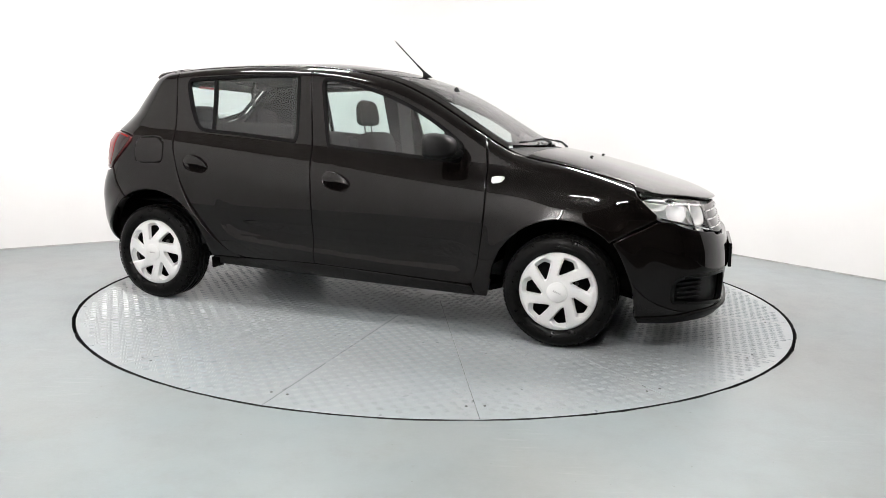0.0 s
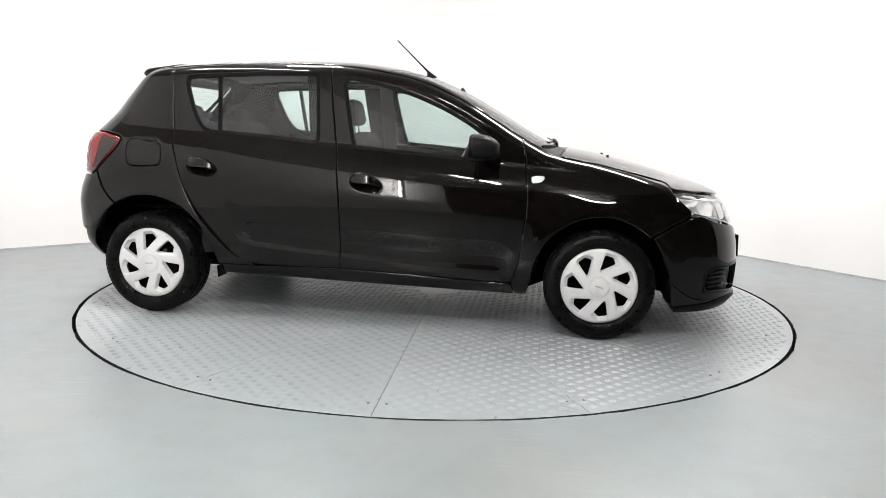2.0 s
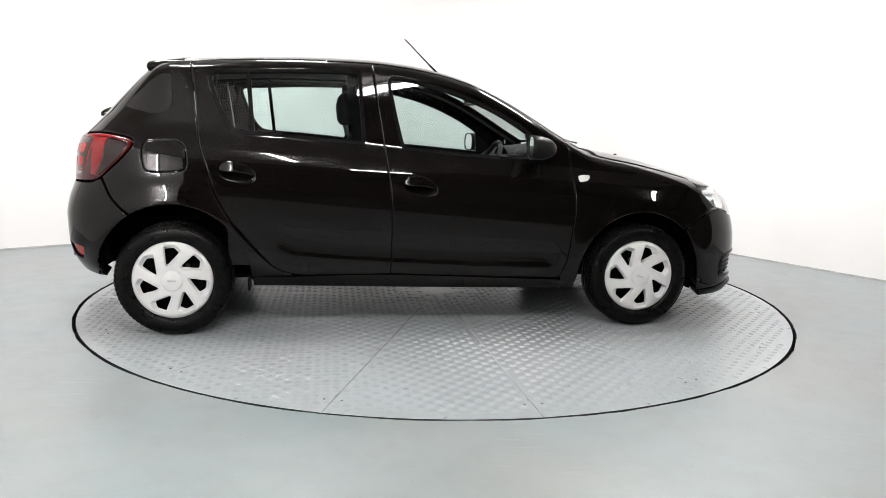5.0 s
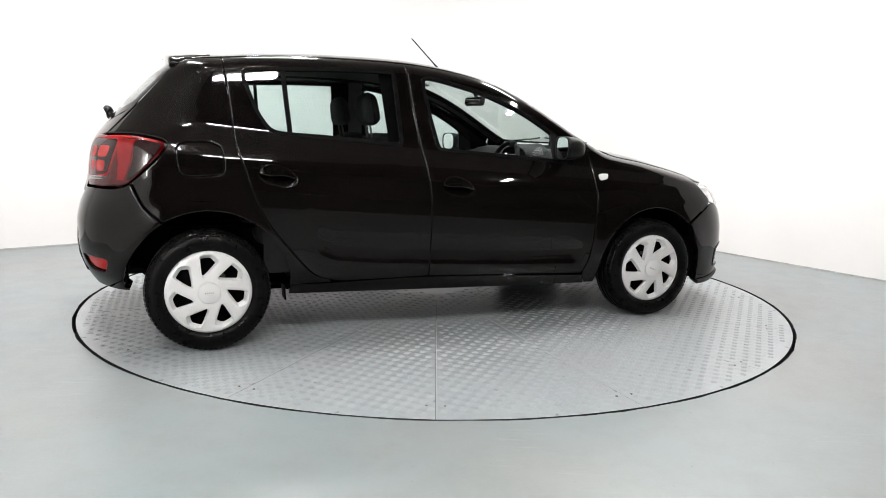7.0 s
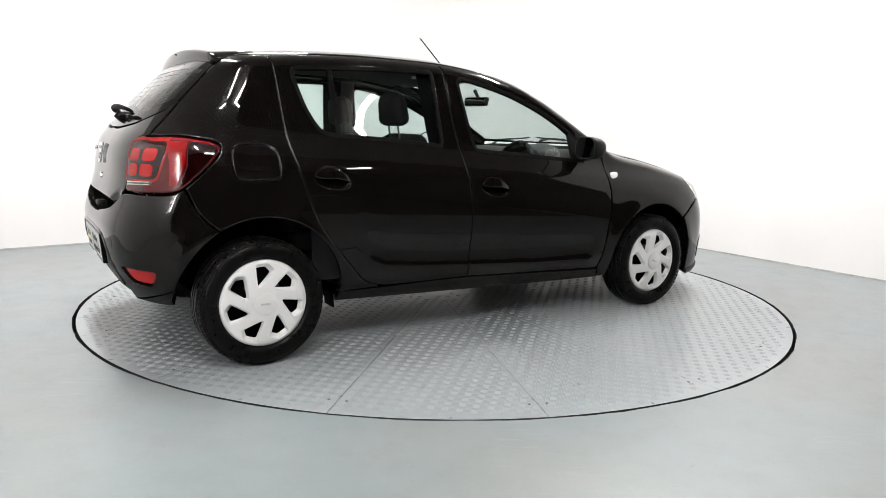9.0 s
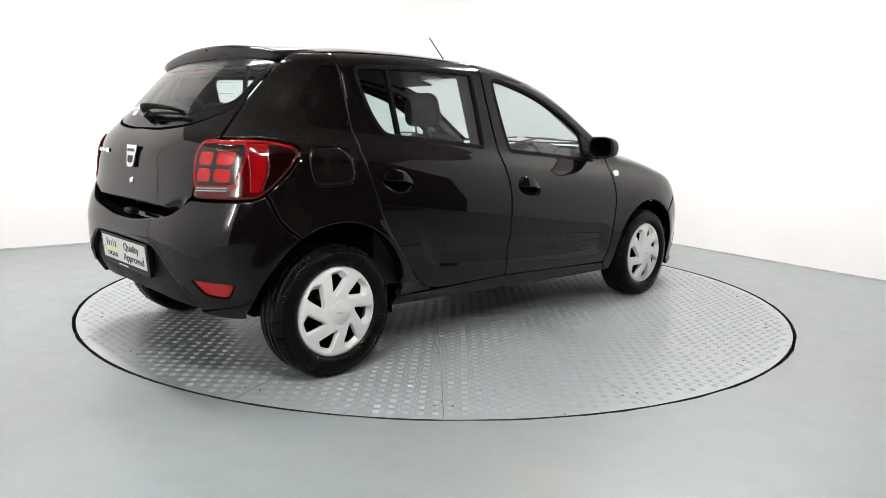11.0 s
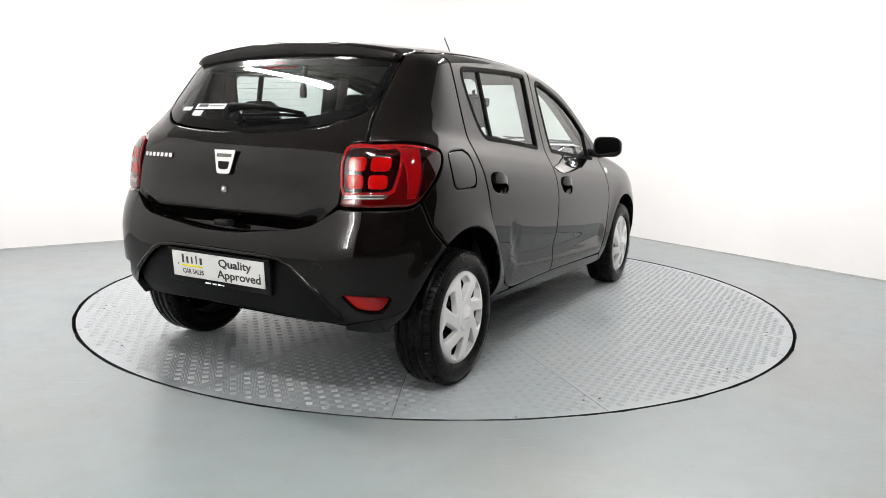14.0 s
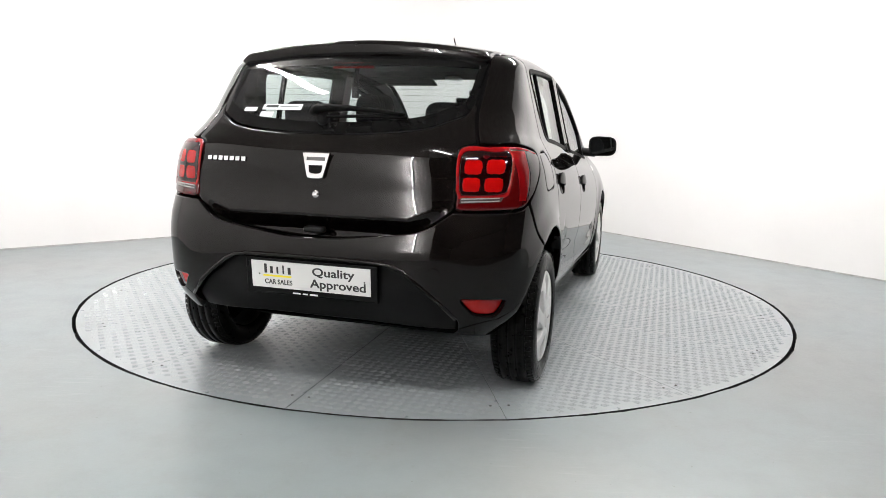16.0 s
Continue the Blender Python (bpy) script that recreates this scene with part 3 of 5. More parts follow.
def skin(u, z):
    """The point of the right flank, tail and nose at u along the girth and height z; past the middle it goes on to the left."""
    u, z = np.asarray(u, float), np.asarray(z, float)
    side = np.where((u < U_REAR) | (u > U_FRONT), 1.0, -1.0)
    u = np.where(u < U_REAR, 2 * U_REAR - u, np.where(u > U_FRONT, 2 * U_FRONT - u, u))
    ra, fa = np.interp(REAR_X - u, *REAR_ARC), np.interp(u - FRONT_X, *FRONT_ARC)
    rx, ry = np.sin(ra) ** (2 / rear_n(z)), np.cos(ra) ** (2 / rear_n(z))
    fx, fy = np.sin(fa) ** (2 / END_N), np.cos(fa) ** (2 / END_N)
    x = np.where(u < REAR_X, REAR_X - (REAR_X - tail_line(z)) * rx, np.where(u > FRONT_X, FRONT_X + (nose_line(z) - FRONT_X) * fx, u))
    y = half_width(x, z) * np.where(u < REAR_X, ry, np.where(u > FRONT_X, fy, 1.0))
    return np.stack([x, side * y, z + 0 * x], -1)


def skin_normal(u, z, e=0.004):
    n = np.cross(skin(u + e, z) - skin(u - e, z), skin(u, z + e) - skin(u, z - e))
    return n / np.maximum(np.linalg.norm(n, axis=-1, keepdims=True), 1e-9)


def top_z(x, y):
    """Height of roof, windscreen or bonnet over (x, y)."""
    x, y = np.broadcast_arrays(np.asarray(x, float), np.abs(np.asarray(y, float)))
    hi = top_line(x)
    lo = hi - TOP_H - 0.02
    for _ in range(30):
        mid = (lo + hi) / 2
        wide = half_width(x, mid) * end_factor(x, mid) > y
        lo, hi = np.where(wide, mid, lo), np.where(wide, hi, mid)
    return (lo + hi) / 2


def lid(x, y):
    return np.stack([np.asarray(x, float), np.asarray(y, float), top_z(x, y)], -1)


def lid_normal(x, y, e=0.004):
    n = np.cross(lid(x + e, y) - lid(x - e, y), lid(x, y + e) - lid(x, y - e))
    return n / np.linalg.norm(n, axis=-1, keepdims=True)


def roof_edge(x):
    """Height of the seam between roof and flank."""
    return top_line(x) - 0.050


def u_at(y, z):
    """The girth at which the tail reaches the half width y."""
    us = np.linspace(U_REAR, REAR_X, 400)
    w = -skin(us, np.full(400, z))[:, 1]
    return float(np.interp(y, w, us))
# ---------- the car ----------
CAR_X, CAR_Y = -0.2593, -0.1620
CAR = tagged(new("car"), "glossy black five-door hatchback car parked on the turntable", "car")
BODY = CAR


def u_of_x(x, z, front=False):
    """The girth at which the flank reaches x at the height z."""
    us = np.linspace(FRONT_X, U_FRONT, 500) if front else np.linspace(U_REAR, REAR_X, 500)
    xs = skin(us, np.full(500, z))[:, 0]
    return float(np.interp(x, xs, us))


def tail_y(y, z, *s):
    """A point of the tail by its half width."""
    return (u_at(y, z), z, *s)


def tail_x(x, z, *s):
    """A point of the rear flank by its place along the car."""
    return (u_of_x(x, z) if x < REAR_X else x, z, *s)


def along_roof(x0, x1, n=30):
    return [(x, float(roof_edge(x))) for x in np.linspace(x0, x1, n)]


def half_loop(pts, u):
    """A loop that is the half outline and its mirror image over the middle u."""
    return pts + [(2 * u - q[0], *q[1:]) for q in pts[::-1] if abs(q[0] - u) > 1e-6]


def circle_pts(cx, cz, r, a0, a1, n):
    return [(cx + r * math.cos(math.radians(a)), cz + r * math.sin(math.radians(a))) for a in np.linspace(a0, a1, n)]


S = "s"
REAR_SHUT = [(-1.180, 1.324), (-1.164, 1.169), (-1.146, 1.016), (-1.110, 0.896), (-1.079, 0.792), (-1.049, 0.716), (-0.991, 0.610),
             (-0.905, 0.501), (-0.819, 0.399), (-0.760, 0.347), (-0.684, 0.320), (-0.606, 0.310)]
B_SHUT = [(-0.146, 0.520), (-0.151, 0.737), (-0.172, 0.918), (-0.199, 1.099), (-0.223, 1.253)]
F_SHUT = [(0.852, 0.378), (0.874, 0.542), (0.888, 0.720), (0.875, 0.911), (0.862, 1.020)]
REAR_GLASS_HOLE = [(-1.103, 1.350), (-1.085, 1.384), (-0.939, 1.396), (-0.626, 1.409), (-0.345, 1.411), (-0.316, 1.395), (-0.300, 1.220), (-0.289, 1.045),
                   (-0.300, 1.019), (-0.421, 1.027), (-0.670, 1.049), (-0.900, 1.064), (-0.962, 1.075), (-1.000, 1.104), (-1.050, 1.187), (-1.094, 1.310)]
FRONT_GLASS_HOLE = [(-0.162, 1.350), (-0.150, 1.383), (-0.110, 1.389), (0.005, 1.368), (0.195, 1.319), (0.384, 1.246), (0.542, 1.163), (0.690, 1.062),
                    (0.730, 1.020), (0.720, 0.945), (0.690, 0.937), (0.265, 0.970), (-0.060, 0.996), (-0.090, 1.015), (-0.130, 1.178)]


def rear_arch(a0, a1, n):
    return circle_pts(-1.29, 0.305, 0.393, a0, a1, n)


def front_arch(a0, a1, n):
    return circle_pts(1.295, 0.300, 0.368, a0, a1, n)


def body_panels():
    p = BODY
    rear_hole, front_hole = spline(REAR_GLASS_HOLE), spline(FRONT_GLASS_HOLE)
    rear_out = [(-1.197, float(roof_edge(-1.197)), S)] + REAR_SHUT + [(-0.149, 0.318, S)] + B_SHUT + [(-0.249, float(roof_edge(-0.249)), S)] + along_roof(-0.249, -1.197)[1:-1]
    front_out = [(-0.249, float(roof_edge(-0.249)), S)] + B_SHUT[::-1] + [(-0.149, 0.318, S), (0.80, 0.286), (0.816, 0.290, S)] + F_SHUT + [
        (0.848, float(roof_edge(0.848)), S)] + along_roof(0.848, -0.249)[1:-1]
    # a crease low on the doors and a gentle hollow above it
    def crease(u, z):
        line = np.interp(u, (-0.83, -0.75, -0.67, -0.47, -0.15, 0.33, 0.80), (0.570, 0.475, 0.438, 0.418, 0.398, 0.374, 0.364))
        fade = np.clip((u + 0.82) / 0.10, 0, 1) * np.clip((0.83 - u) / 0.10, 0, 1)
        step = np.clip((line + 0.014 - z) / 0.036, 0, 1)
        step = step * step * (3 - 2 * step) * np.clip((z - 0.285) / 0.05, 0, 1)
        return fade * (-0.011 * np.exp(-((z - line - 0.07) / 0.060) ** 2) + 0.0050 * step)

    cups = [spline([(x0 - 0.092, z0 + 0.010), (x0 - 0.080, z0 + 0.038), (x0 - 0.040, z0 + 0.053), (x0 + 0.020, z0 + 0.042), (x0 + 0.072, z0 + 0.012), (x0 + 0.090, z0 - 0.018), (x0 + 0.080, z0 - 0.044),
                    (x0 + 0.030, z0 - 0.052), (x0 - 0.040, z0 - 0.040), (x0 - 0.082, z0 - 0.018)], True, 0.012) for x0, z0 in ((-0.953, 0.868), (0.008, 0.806))]
    rd = panel("rear_door", spline(rear_out), [rear_hole, cups[0]], BLACK, p, mirror=True, lift=crease, grid=0.0125)
    fd = panel("front_door", spline(front_out), [front_hole, cups[1]], BLACK, p, mirror=True, lift=crease, grid=0.0125)
    for doors, hole in ((rd, rear_hole), (fd, front_hole)):
        ring = inset(ccw(hole), 0.016)
        seals = panel("window_seal", inset(ccw(hole), -0.004), [ring], RUBBER, None, gap=0, thick=0.02, offset=0.003, lip=0.003, drop=0.002, mirror=True)
        panes = panel("window_pane", ring, [], WINDOW, None, gap=0, thick=0, offset=-0.009, drop=0, mirror=True, label="clear green-tinted glass")
        for d, s, g in zip(doors, seals, panes):
            s.parent = g.parent = d
            g.visible_shadow = False
    for doors, cup, x0, z0 in ((rd, cups[0], -0.953, 0.868), (fd, cups[1], 0.008, 0.806)):
        def bowl(u, z, x0=x0, z0=z0):
            return -0.028 * np.clip(1 - ((u - x0) / 0.10) ** 2 - ((z - z0) / 0.06) ** 2, 0, 1)
        def bulge(u, z, x0=x0, z0=z0):
            return 0.022 * np.clip(1 - ((u - x0 + 0.005) / 0.10) ** 2, 0, 1)
        flap_out = [(x0 - 0.090, z0 + 0.012), (x0 - 0.078, z0 + 0.037), (x0 - 0.040, z0 + 0.051), (x0 + 0.020, z0 + 0.040), (x0 + 0.071, z0 + 0.011), (x0 + 0.088, z0 - 0.018, S), (x0 + 0.020, z0 - 0.004), (x0 - 0.060, z0 + 0.000)]
        for d, c, h in zip(doors, panel("handle_cup", cup, [], BLACK, None, gap=-0.004, thick=0.004, offset=-0.007, mirror=True, lift=bowl, grid=0.014),
                           panel("door_handle", spline(flap_out, True, 0.01), [], BLACK, None, gap=0, thick=0.008, offset=0.001, lip=0.005, drop=0.004, mirror=True, lift=bulge, grid=0.014, label="black pull handle")):
            c.parent = h.parent = d
    # the bar between rear window and its fixed quarter light
    bar = [(-0.915, 1.394, S), (-0.893, 1.394, S), (-0.868, 1.068, S), (-0.890, 1.068, S)]
    for d, s in zip(rd, panel("window_bar", spline(bar), [], RUBBER, None, gap=0, thick=0.02, offset=-0.001, lip=0.003, mirror=True)):
        s.parent = d
    # black sail at the mirror's foot
    sail = [(0.610, 1.115, S), (0.690, 1.062), (0.725, 1.020), (0.718, 0.950), (0.630, 0.945, S)]
    for d, s in zip(fd, panel("mirror_sail", spline(sail), [], TRIM, None, gap=0, thick=0.02, offset=0.003, lip=0.003, mirror=True)):
        s.parent = d
    # rear quarter panel with the filler flap's hole
    flap = [tail_x(*q) for q in ((-1.412, 0.880), (-1.425, 0.960), (-1.412, 1.010), (-1.370, 1.024), (-1.260, 1.026), (-1.222, 1.008), (-1.206, 0.960), (-1.204, 0.895), (-1.222, 0.868),
                                (-1.270, 0.864), (-1.370, 0.862))]
    top = []
    for x in np.linspace(-1.197, -1.385, 8):
        z = float(roof_edge(x))
        top.append((x if x > REAR_X else u_of_x(x, z), z))
    quarter = ([(-0.684, 0.302, S), (-0.684, 0.320, S)] + REAR_SHUT[:-2][::-1] + [(-1.197, float(roof_edge(-1.197)), S)] + top[1:-1] + [(*top[-1], S)]
               + [tail_x(-1.425, 1.383), tail_x(-1.505, 1.295), tail_x(-1.588, 1.200), tail_y(0.630, 1.057, S), tail_y(0.680, 1.057), tail_x(-1.600, 1.057), tail_x(-1.488, 1.036),
                  tail_x(-1.463, 1.008), tail_x(-1.507, 0.940), tail_x(-1.622, 0.833, S), tail_x(-1.572, 0.723), tail_x(-1.488, 0.645, S)]
               + [tail_x(*q) for q in rear_arch(119, 4, 26)[1:-1]] + [(-0.899, 0.302, S)])
    def flare(cx, r0, high=0.020):
        def lift(u, z):
            x = skin(u, z)[:, 0]
            r = np.hypot(x - cx, z - 0.30)
            return high * np.exp(-np.clip(r - r0, 0, 1) ** 2 / 0.0055) * np.clip((z - 0.26) / 0.15, 0, 1)
        return lift
    q = panel("quarter_panel", spline(quarter), [spline(flap)], BLACK, p, mirror=True, grid=0.017, lift=flare(-1.29, 0.393))
    for d, f in zip(q, panel("filler_flap", spline(flap), [], BLACK, None, gap=0.004, thick=0.02, mirror=True)):
        f.parent = d
    # lips of the wheel arches
    panel("sill", spline([(-0.895, 0.300, S), (-0.684, 0.300), (-0.15, 0.314), (0.80, 0.281), (0.818, 0.281, S), (0.84, 0.222, S), (-0.895, 0.236, S)]), [], BLACK, p, mirror=True, grid=0.03)
    # front wing
    wing = [(0.850, float(roof_edge(0.850)), S)]
    for x in np.linspace(0.86, 1.66, 22)[1:]:
        z = float(roof_edge(x))
        wing.append((x if x < FRONT_X else u_of_x(x, z, True), z))
    wing[-1] = (1.694, 0.825, S)
    wing += [(1.700, 0.810), (1.750, 0.765), (1.806, 0.716, S), (1.800, 0.690, S), (1.680, 0.640), (1.560, 0.580, S)]
    wing += front_arch(47, 178, 26) + [(0.905, 0.225, S), (0.842, 0.225, S), (0.820, 0.290)] + F_SHUT
    fw = panel("front_wing", spline(wing), [], BLACK, p, mirror=True, grid=0.017, lift=flare(1.295, 0.368, 0.011))
    ind = [(0.909, 0.868), (0.930, 0.874), (0.976, 0.873), (0.978, 0.862), (0.965, 0.845), (0.920, 0.836), (0.910, 0.845)]
    for d, f in zip(fw, panel("side_indicator", spline(ind), [], PLATE_WHITE, None, gap=0, thick=0.01, offset=0.004, lip=0.004, drop=0.003, mirror=True, label="clear side indicator lens")):
        f.parent = d
    # rear bumper, gloss above and a grey valance below
    upper = [(U_REAR, 0.680), tail_y(0.24, 0.698), tail_y(0.44, 0.728), tail_y(0.52, 0.772), tail_y(0.560, 0.800, S), tail_x(-1.690, 0.804), tail_x(-1.628, 0.826, S), tail_x(-1.577, 0.722),
             tail_x(-1.492, 0.642, S), tail_x(-1.560, 0.585), tail_x(-1.625, 0.500), tail_x(-1.668, 0.400), tail_x(-1.672, 0.320), tail_x(-1.655, 0.296, S), tail_y(0.660, 0.300), tail_y(0.580, 0.318, S), tail_y(0.588, 0.390),
             tail_y(0.520, 0.466), tail_y(0.385, 0.570), tail_y(0.340, 0.590), tail_y(0.290, 0.597), (U_REAR, 0.600)]
    refl = [tail_y(0.603, 0.472), tail_y(0.615, 0.477), tail_x(-1.765, 0.468), tail_x(-1.744, 0.460), tail_x(-1.748, 0.425), tail_x(-1.757, 0.400), tail_y(0.700, 0.398), tail_y(0.655, 0.408), tail_y(0.632, 0.430)]
    refl_r = spline(refl)
    refl_l = refl_r * (-1, 1) + (2 * U_REAR, 0)
    bumper, = panel("rear_bumper", spline(half_loop(upper, U_REAR)), [refl_r, refl_l], BLACK, p, thick=0.055, grid=0.018, lift=flare(-1.29, 0.393))
    for s in panel("reflector", refl_r, [], BRIGHT_RED, None, gap=0.004, thick=0.02, offset=-0.012, mirror=True, label="red rear fog reflector"):
        s.parent = bumper
    valance = [(U_REAR, 0.596), tail_y(0.290, 0.593), tail_y(0.340, 0.586), tail_y(0.385, 0.566), tail_y(0.520, 0.462), tail_y(0.584, 0.388), tail_y(0.577, 0.316, S), tail_y(0.460, 0.322), tail_y(0.22, 0.334), (U_REAR, 0.334)]
    panel("valance", spline(half_loop(valance, U_REAR)), [], VALANCE, p, gap=0.001, thick=0.03, offset=-0.030, grid=0.03, label="matt dark grey lower bumper insert")
    cover = [tail_y(0.505 + 0.026 * math.cos(a), 0.570 + 0.026 * math.sin(a)) for a in np.linspace(0, 2 * math.pi, 20)[:-1]]
    panel("tow_eye_cover", np.array(cover), [], BLACK, p, gap=0, thick=0.004, offset=0.0012, lip=0.003, drop=0.002)
    # tailgate
    gate = [(U_REAR, 1.084), tail_y(0.17, 1.085), tail_y(0.40, 1.107), tail_y(0.510, 1.146), tail_y(0.550, 1.168), tail_x(-1.590, 1.214, S), tail_x(-1.594, 1.200, S), tail_y(0.622, 1.057, S), tail_y(0.575, 1.044), tail_y(0.563, 1.034),
            tail_y(0.563, 0.814, S), tail_y(0.530, 0.784), tail_y(0.440, 0.738), tail_y(0.240, 0.705), (U_REAR, 0.688)]
    def gate_form(u, z):
        d = np.abs(u - U_REAR)
        top = 0.772 + 0.35 * np.clip(d - 0.27, 0, 1)
        tuck = np.clip((top - z) / 0.050, 0, 1)
        return (-0.080 * np.clip((0.44 - d) / 0.20, 0, 1) * tuck * tuck * (3 - 2 * tuck)) - 0.006 * np.exp(-((z - 0.985) / 0.05) ** 2) * np.clip((np.abs(u - U_REAR) - 0.1) / 0.3, 0, 1)
    gate_ob, = panel("tailgate", spline(half_loop(gate, U_REAR)), [], BLACK, p, thick=0.04, lift=gate_form, grid=0.010)
    rear_glass = [(U_REAR, 1.089), tail_y(0.17, 1.091), tail_y(0.40, 1.113), tail_y(0.510, 1.152), tail_y(0.555, 1.178), tail_x(-1.582, 1.222), tail_x(-1.510, 1.300), tail_x(-1.432, 1.382, S), tail_y(0.555, 1.402, S), tail_y(0.35, 1.412), (U_REAR, 1.416)]
    outline = spline(half_loop(rear_glass, U_REAR))
    clear = inset(ccw(outline), 0.042)
    g1, = panel("rear_window_border", outline, [clear], GLOSS_PLASTIC, gate_ob, gap=0.001, thick=0.004, offset=-0.003, drop=0.0, lip=0.004, label="black printed border of the rear window")
    g2, = panel("rear_window", clear, [], TAILGLASS, gate_ob, gap=0, thick=0, offset=-0.003, drop=0, label="tinted rear window glass")
    g2.visible_shadow = False
    # roof, screen, pillars, bonnet
    def edge_y(x, z=None):
        z = float(roof_edge(x))
        return float(half_width(x, z) * end_factor(x, z))
    xs = np.linspace(0.06, -1.385, 40)
    right = [(x, -edge_y(x)) for x in xs]
    roof = [(*right[0], S)] + right[1:-1] + [(*right[-1], S), (-1.40, -0.25), (-1.405, 0.0), (-1.40, 0.25)] + [(right[-1][0], -right[-1][1], S)] + [(x, -y) for x, y in right[::-1][1:-1]] + [
        (right[0][0], -right[0][1], S), (0.115, 0.35), (0.135, 0.0), (0.115, -0.35)]
    panel("roof", spline(roof), [], BLACK, p, where="lid", thick=0.03, grid=0.025)
    xs = np.linspace(0.06, 0.955, 24)
    inner = [(x, -edge_y(x) + 0.062) for x in xs]
    pillar = [(*(xs[0], -edge_y(xs[0])), S)] + [(x, -edge_y(x)) for x in xs[1:-1]] + [(xs[-1], -edge_y(xs[-1]), S), (*inner[-1], S)] + inner[::-1][1:-1] + [(*inner[0], S)]
    panel("windscreen_pillar", spline(pillar), [], BLACK, p, where="lid", thick=0.03, mirror=True, grid=0.03, lip=0.004)
    screen = [(*inner[0], S)] + inner[1:-1] + [(*inner[-1], S), (1.02, -0.35), (1.045, 0.0), (1.02, 0.35)] + [(inner[-1][0], -inner[-1][1], S)] + [(x, -y) for x, y in inner[::-1][1:-1]] + [
        (inner[0][0], -inner[0][1], S), (0.115, 0.35), (0.135, 0.0), (0.115, -0.35)]
    sl = spline(screen)
    sc = inset(ccw(sl), 0.03)
    b1, = panel("windscreen_border", sl, [sc], GLOSS_PLASTIC, p, where="lid", gap=0.002, thick=0.004, offset=-0.002, drop=0.0, lip=0.004)
    s1, = panel("windscreen", sc, [], SCREEN, p, where="lid", gap=0, thick=0, offset=-0.002, drop=0, label="clear windscreen glass")
    s1.visible_shadow = False
    xs = np.linspace(1.06, 1.62, 16)
    hood = [(xs[0], -edge_y(xs[0]), S)] + [(x, -edge_y(x)) for x in xs[1:]]
    for u, z in ((1.696, 0.828), (1.780, 0.818), (1.870, 0.809), (2.020, 0.796), (2.155, 0.782), (2.300, 0.772), (2.480, 0.769)):
        q = skin(u, z)
        hood.append((float(q[0]), float(q[1])))
    hood = hood + [(float(nose_line(0.768)), 0.0)] + [(q[0], -q[1], *q[2:]) for q in hood[::-1]] + [(1.100, 0.35), (1.115, 0.0), (1.100, -0.35)]
    panel("bonnet", spline(hood), [], BLACK, p, where="lid", thick=0.025)
    xs = np.linspace(0.965, 1.045, 4)
    cowl = [(0.960, -edge_y(0.960) + 0.004, S), (1.052, -edge_y(1.052) + 0.004, S), (1.090, -0.35), (1.105, 0.0), (1.090, 0.35), (1.052, edge_y(1.052) - 0.004, S), (0.960, edge_y(0.960) - 0.004, S),
            (1.026, 0.35), (1.052, 0.0), (1.026, -0.35)]
    panel("cowl", spline(cowl), [], TRIM, p, where="lid", thick=0.03, offset=-0.012)
    # nose
    lamp = [(1.704, 0.813), (1.780, 0.812), (1.870, 0.803), (2.020, 0.790), (2.155, 0.775, S), (2.190, 0.700), (2.195, 0.628, S), (2.120, 0.634), (1.970, 0.660), (1.880, 0.690), (1.812, 0.720), (1.752, 0.765)]
    lower = [(1.560, 0.572, S), (1.680, 0.632), (1.806, 0.684, S), (1.880, 0.684), (1.970, 0.654), (2.120, 0.628), (2.200, 0.620, S), (2.240, 0.600), (2.45, 0.592), (U_FRONT, 0.590)]
    bottom = [(U_FRONT, 0.172), (2.45, 0.175), (2.20, 0.180), (1.95, 0.172), (1.740, 0.165), (1.690, 0.190, S), (1.655, 0.360), (1.625, 0.440), (1.590, 0.520)]
    fog = [(1.865, 0.375), (1.900, 0.398), (1.960, 0.412), (2.090, 0.415), (2.250, 0.412), (2.290, 0.395), (2.305, 0.260), (2.290, 0.240), (2.050, 0.262), (1.900, 0.272), (1.868, 0.285)]
    mouth = [(2.345, 0.400), (2.45, 0.412), (U_FRONT, 0.415)]
    mouth = mouth + [(2 * U_FRONT - q[0], q[1]) for q in mouth[::-1][1:]] + [(2 * U_FRONT - 2.345, 0.245), (2 * U_FRONT - 2.45, 0.238), (U_FRONT, 0.236), (2.45, 0.238), (2.345, 0.245)]
    fog_r = spline(fog)
    fog_l = fog_r * (-1, 1) + (2 * U_FRONT, 0)
    fb, = panel("front_bumper", spline(lower + [(2 * U_FRONT - q[0], *q[1:]) for q in lower[::-1][1:]]
                + [(2 * U_FRONT - q[0], *q[1:]) for q in bottom[::-1]] + bottom[1:]), [fog_r, fog_l, spline(mouth)], BLACK, p, thick=0.04, grid=0.02, lift=flare(1.295, 0.368, 0.011))
    panel("fog_frame", inset(ccw(fog_r), -0.006), [inset(ccw(fog_r), 0.012)], GLOSS_PLASTIC, p, gap=0, thick=0.02, offset=0.004, lip=0.004, drop=0.003, mirror=True, label="glossy black frame of the fog lamp recess")
    for s in panel("fog_recess", fog_r, [], TRIM, None, gap=-0.006, thick=0.01, offset=-0.03, mirror=True, label="textured black fog lamp blank"):
        s.parent = fb
    for k in range(4):
        z = 0.292 + 0.026 * k
        slat = [(1.905, z, S), (2.060, z + 0.003, S), (2.060, z + 0.013, S), (1.905, z + 0.010, S)]
        for s in panel("slat", spline(slat), [], TRIM, None, gap=0, thick=0.02, offset=-0.010, lip=0.002, drop=0.002, mirror=True):
            s.parent = fb
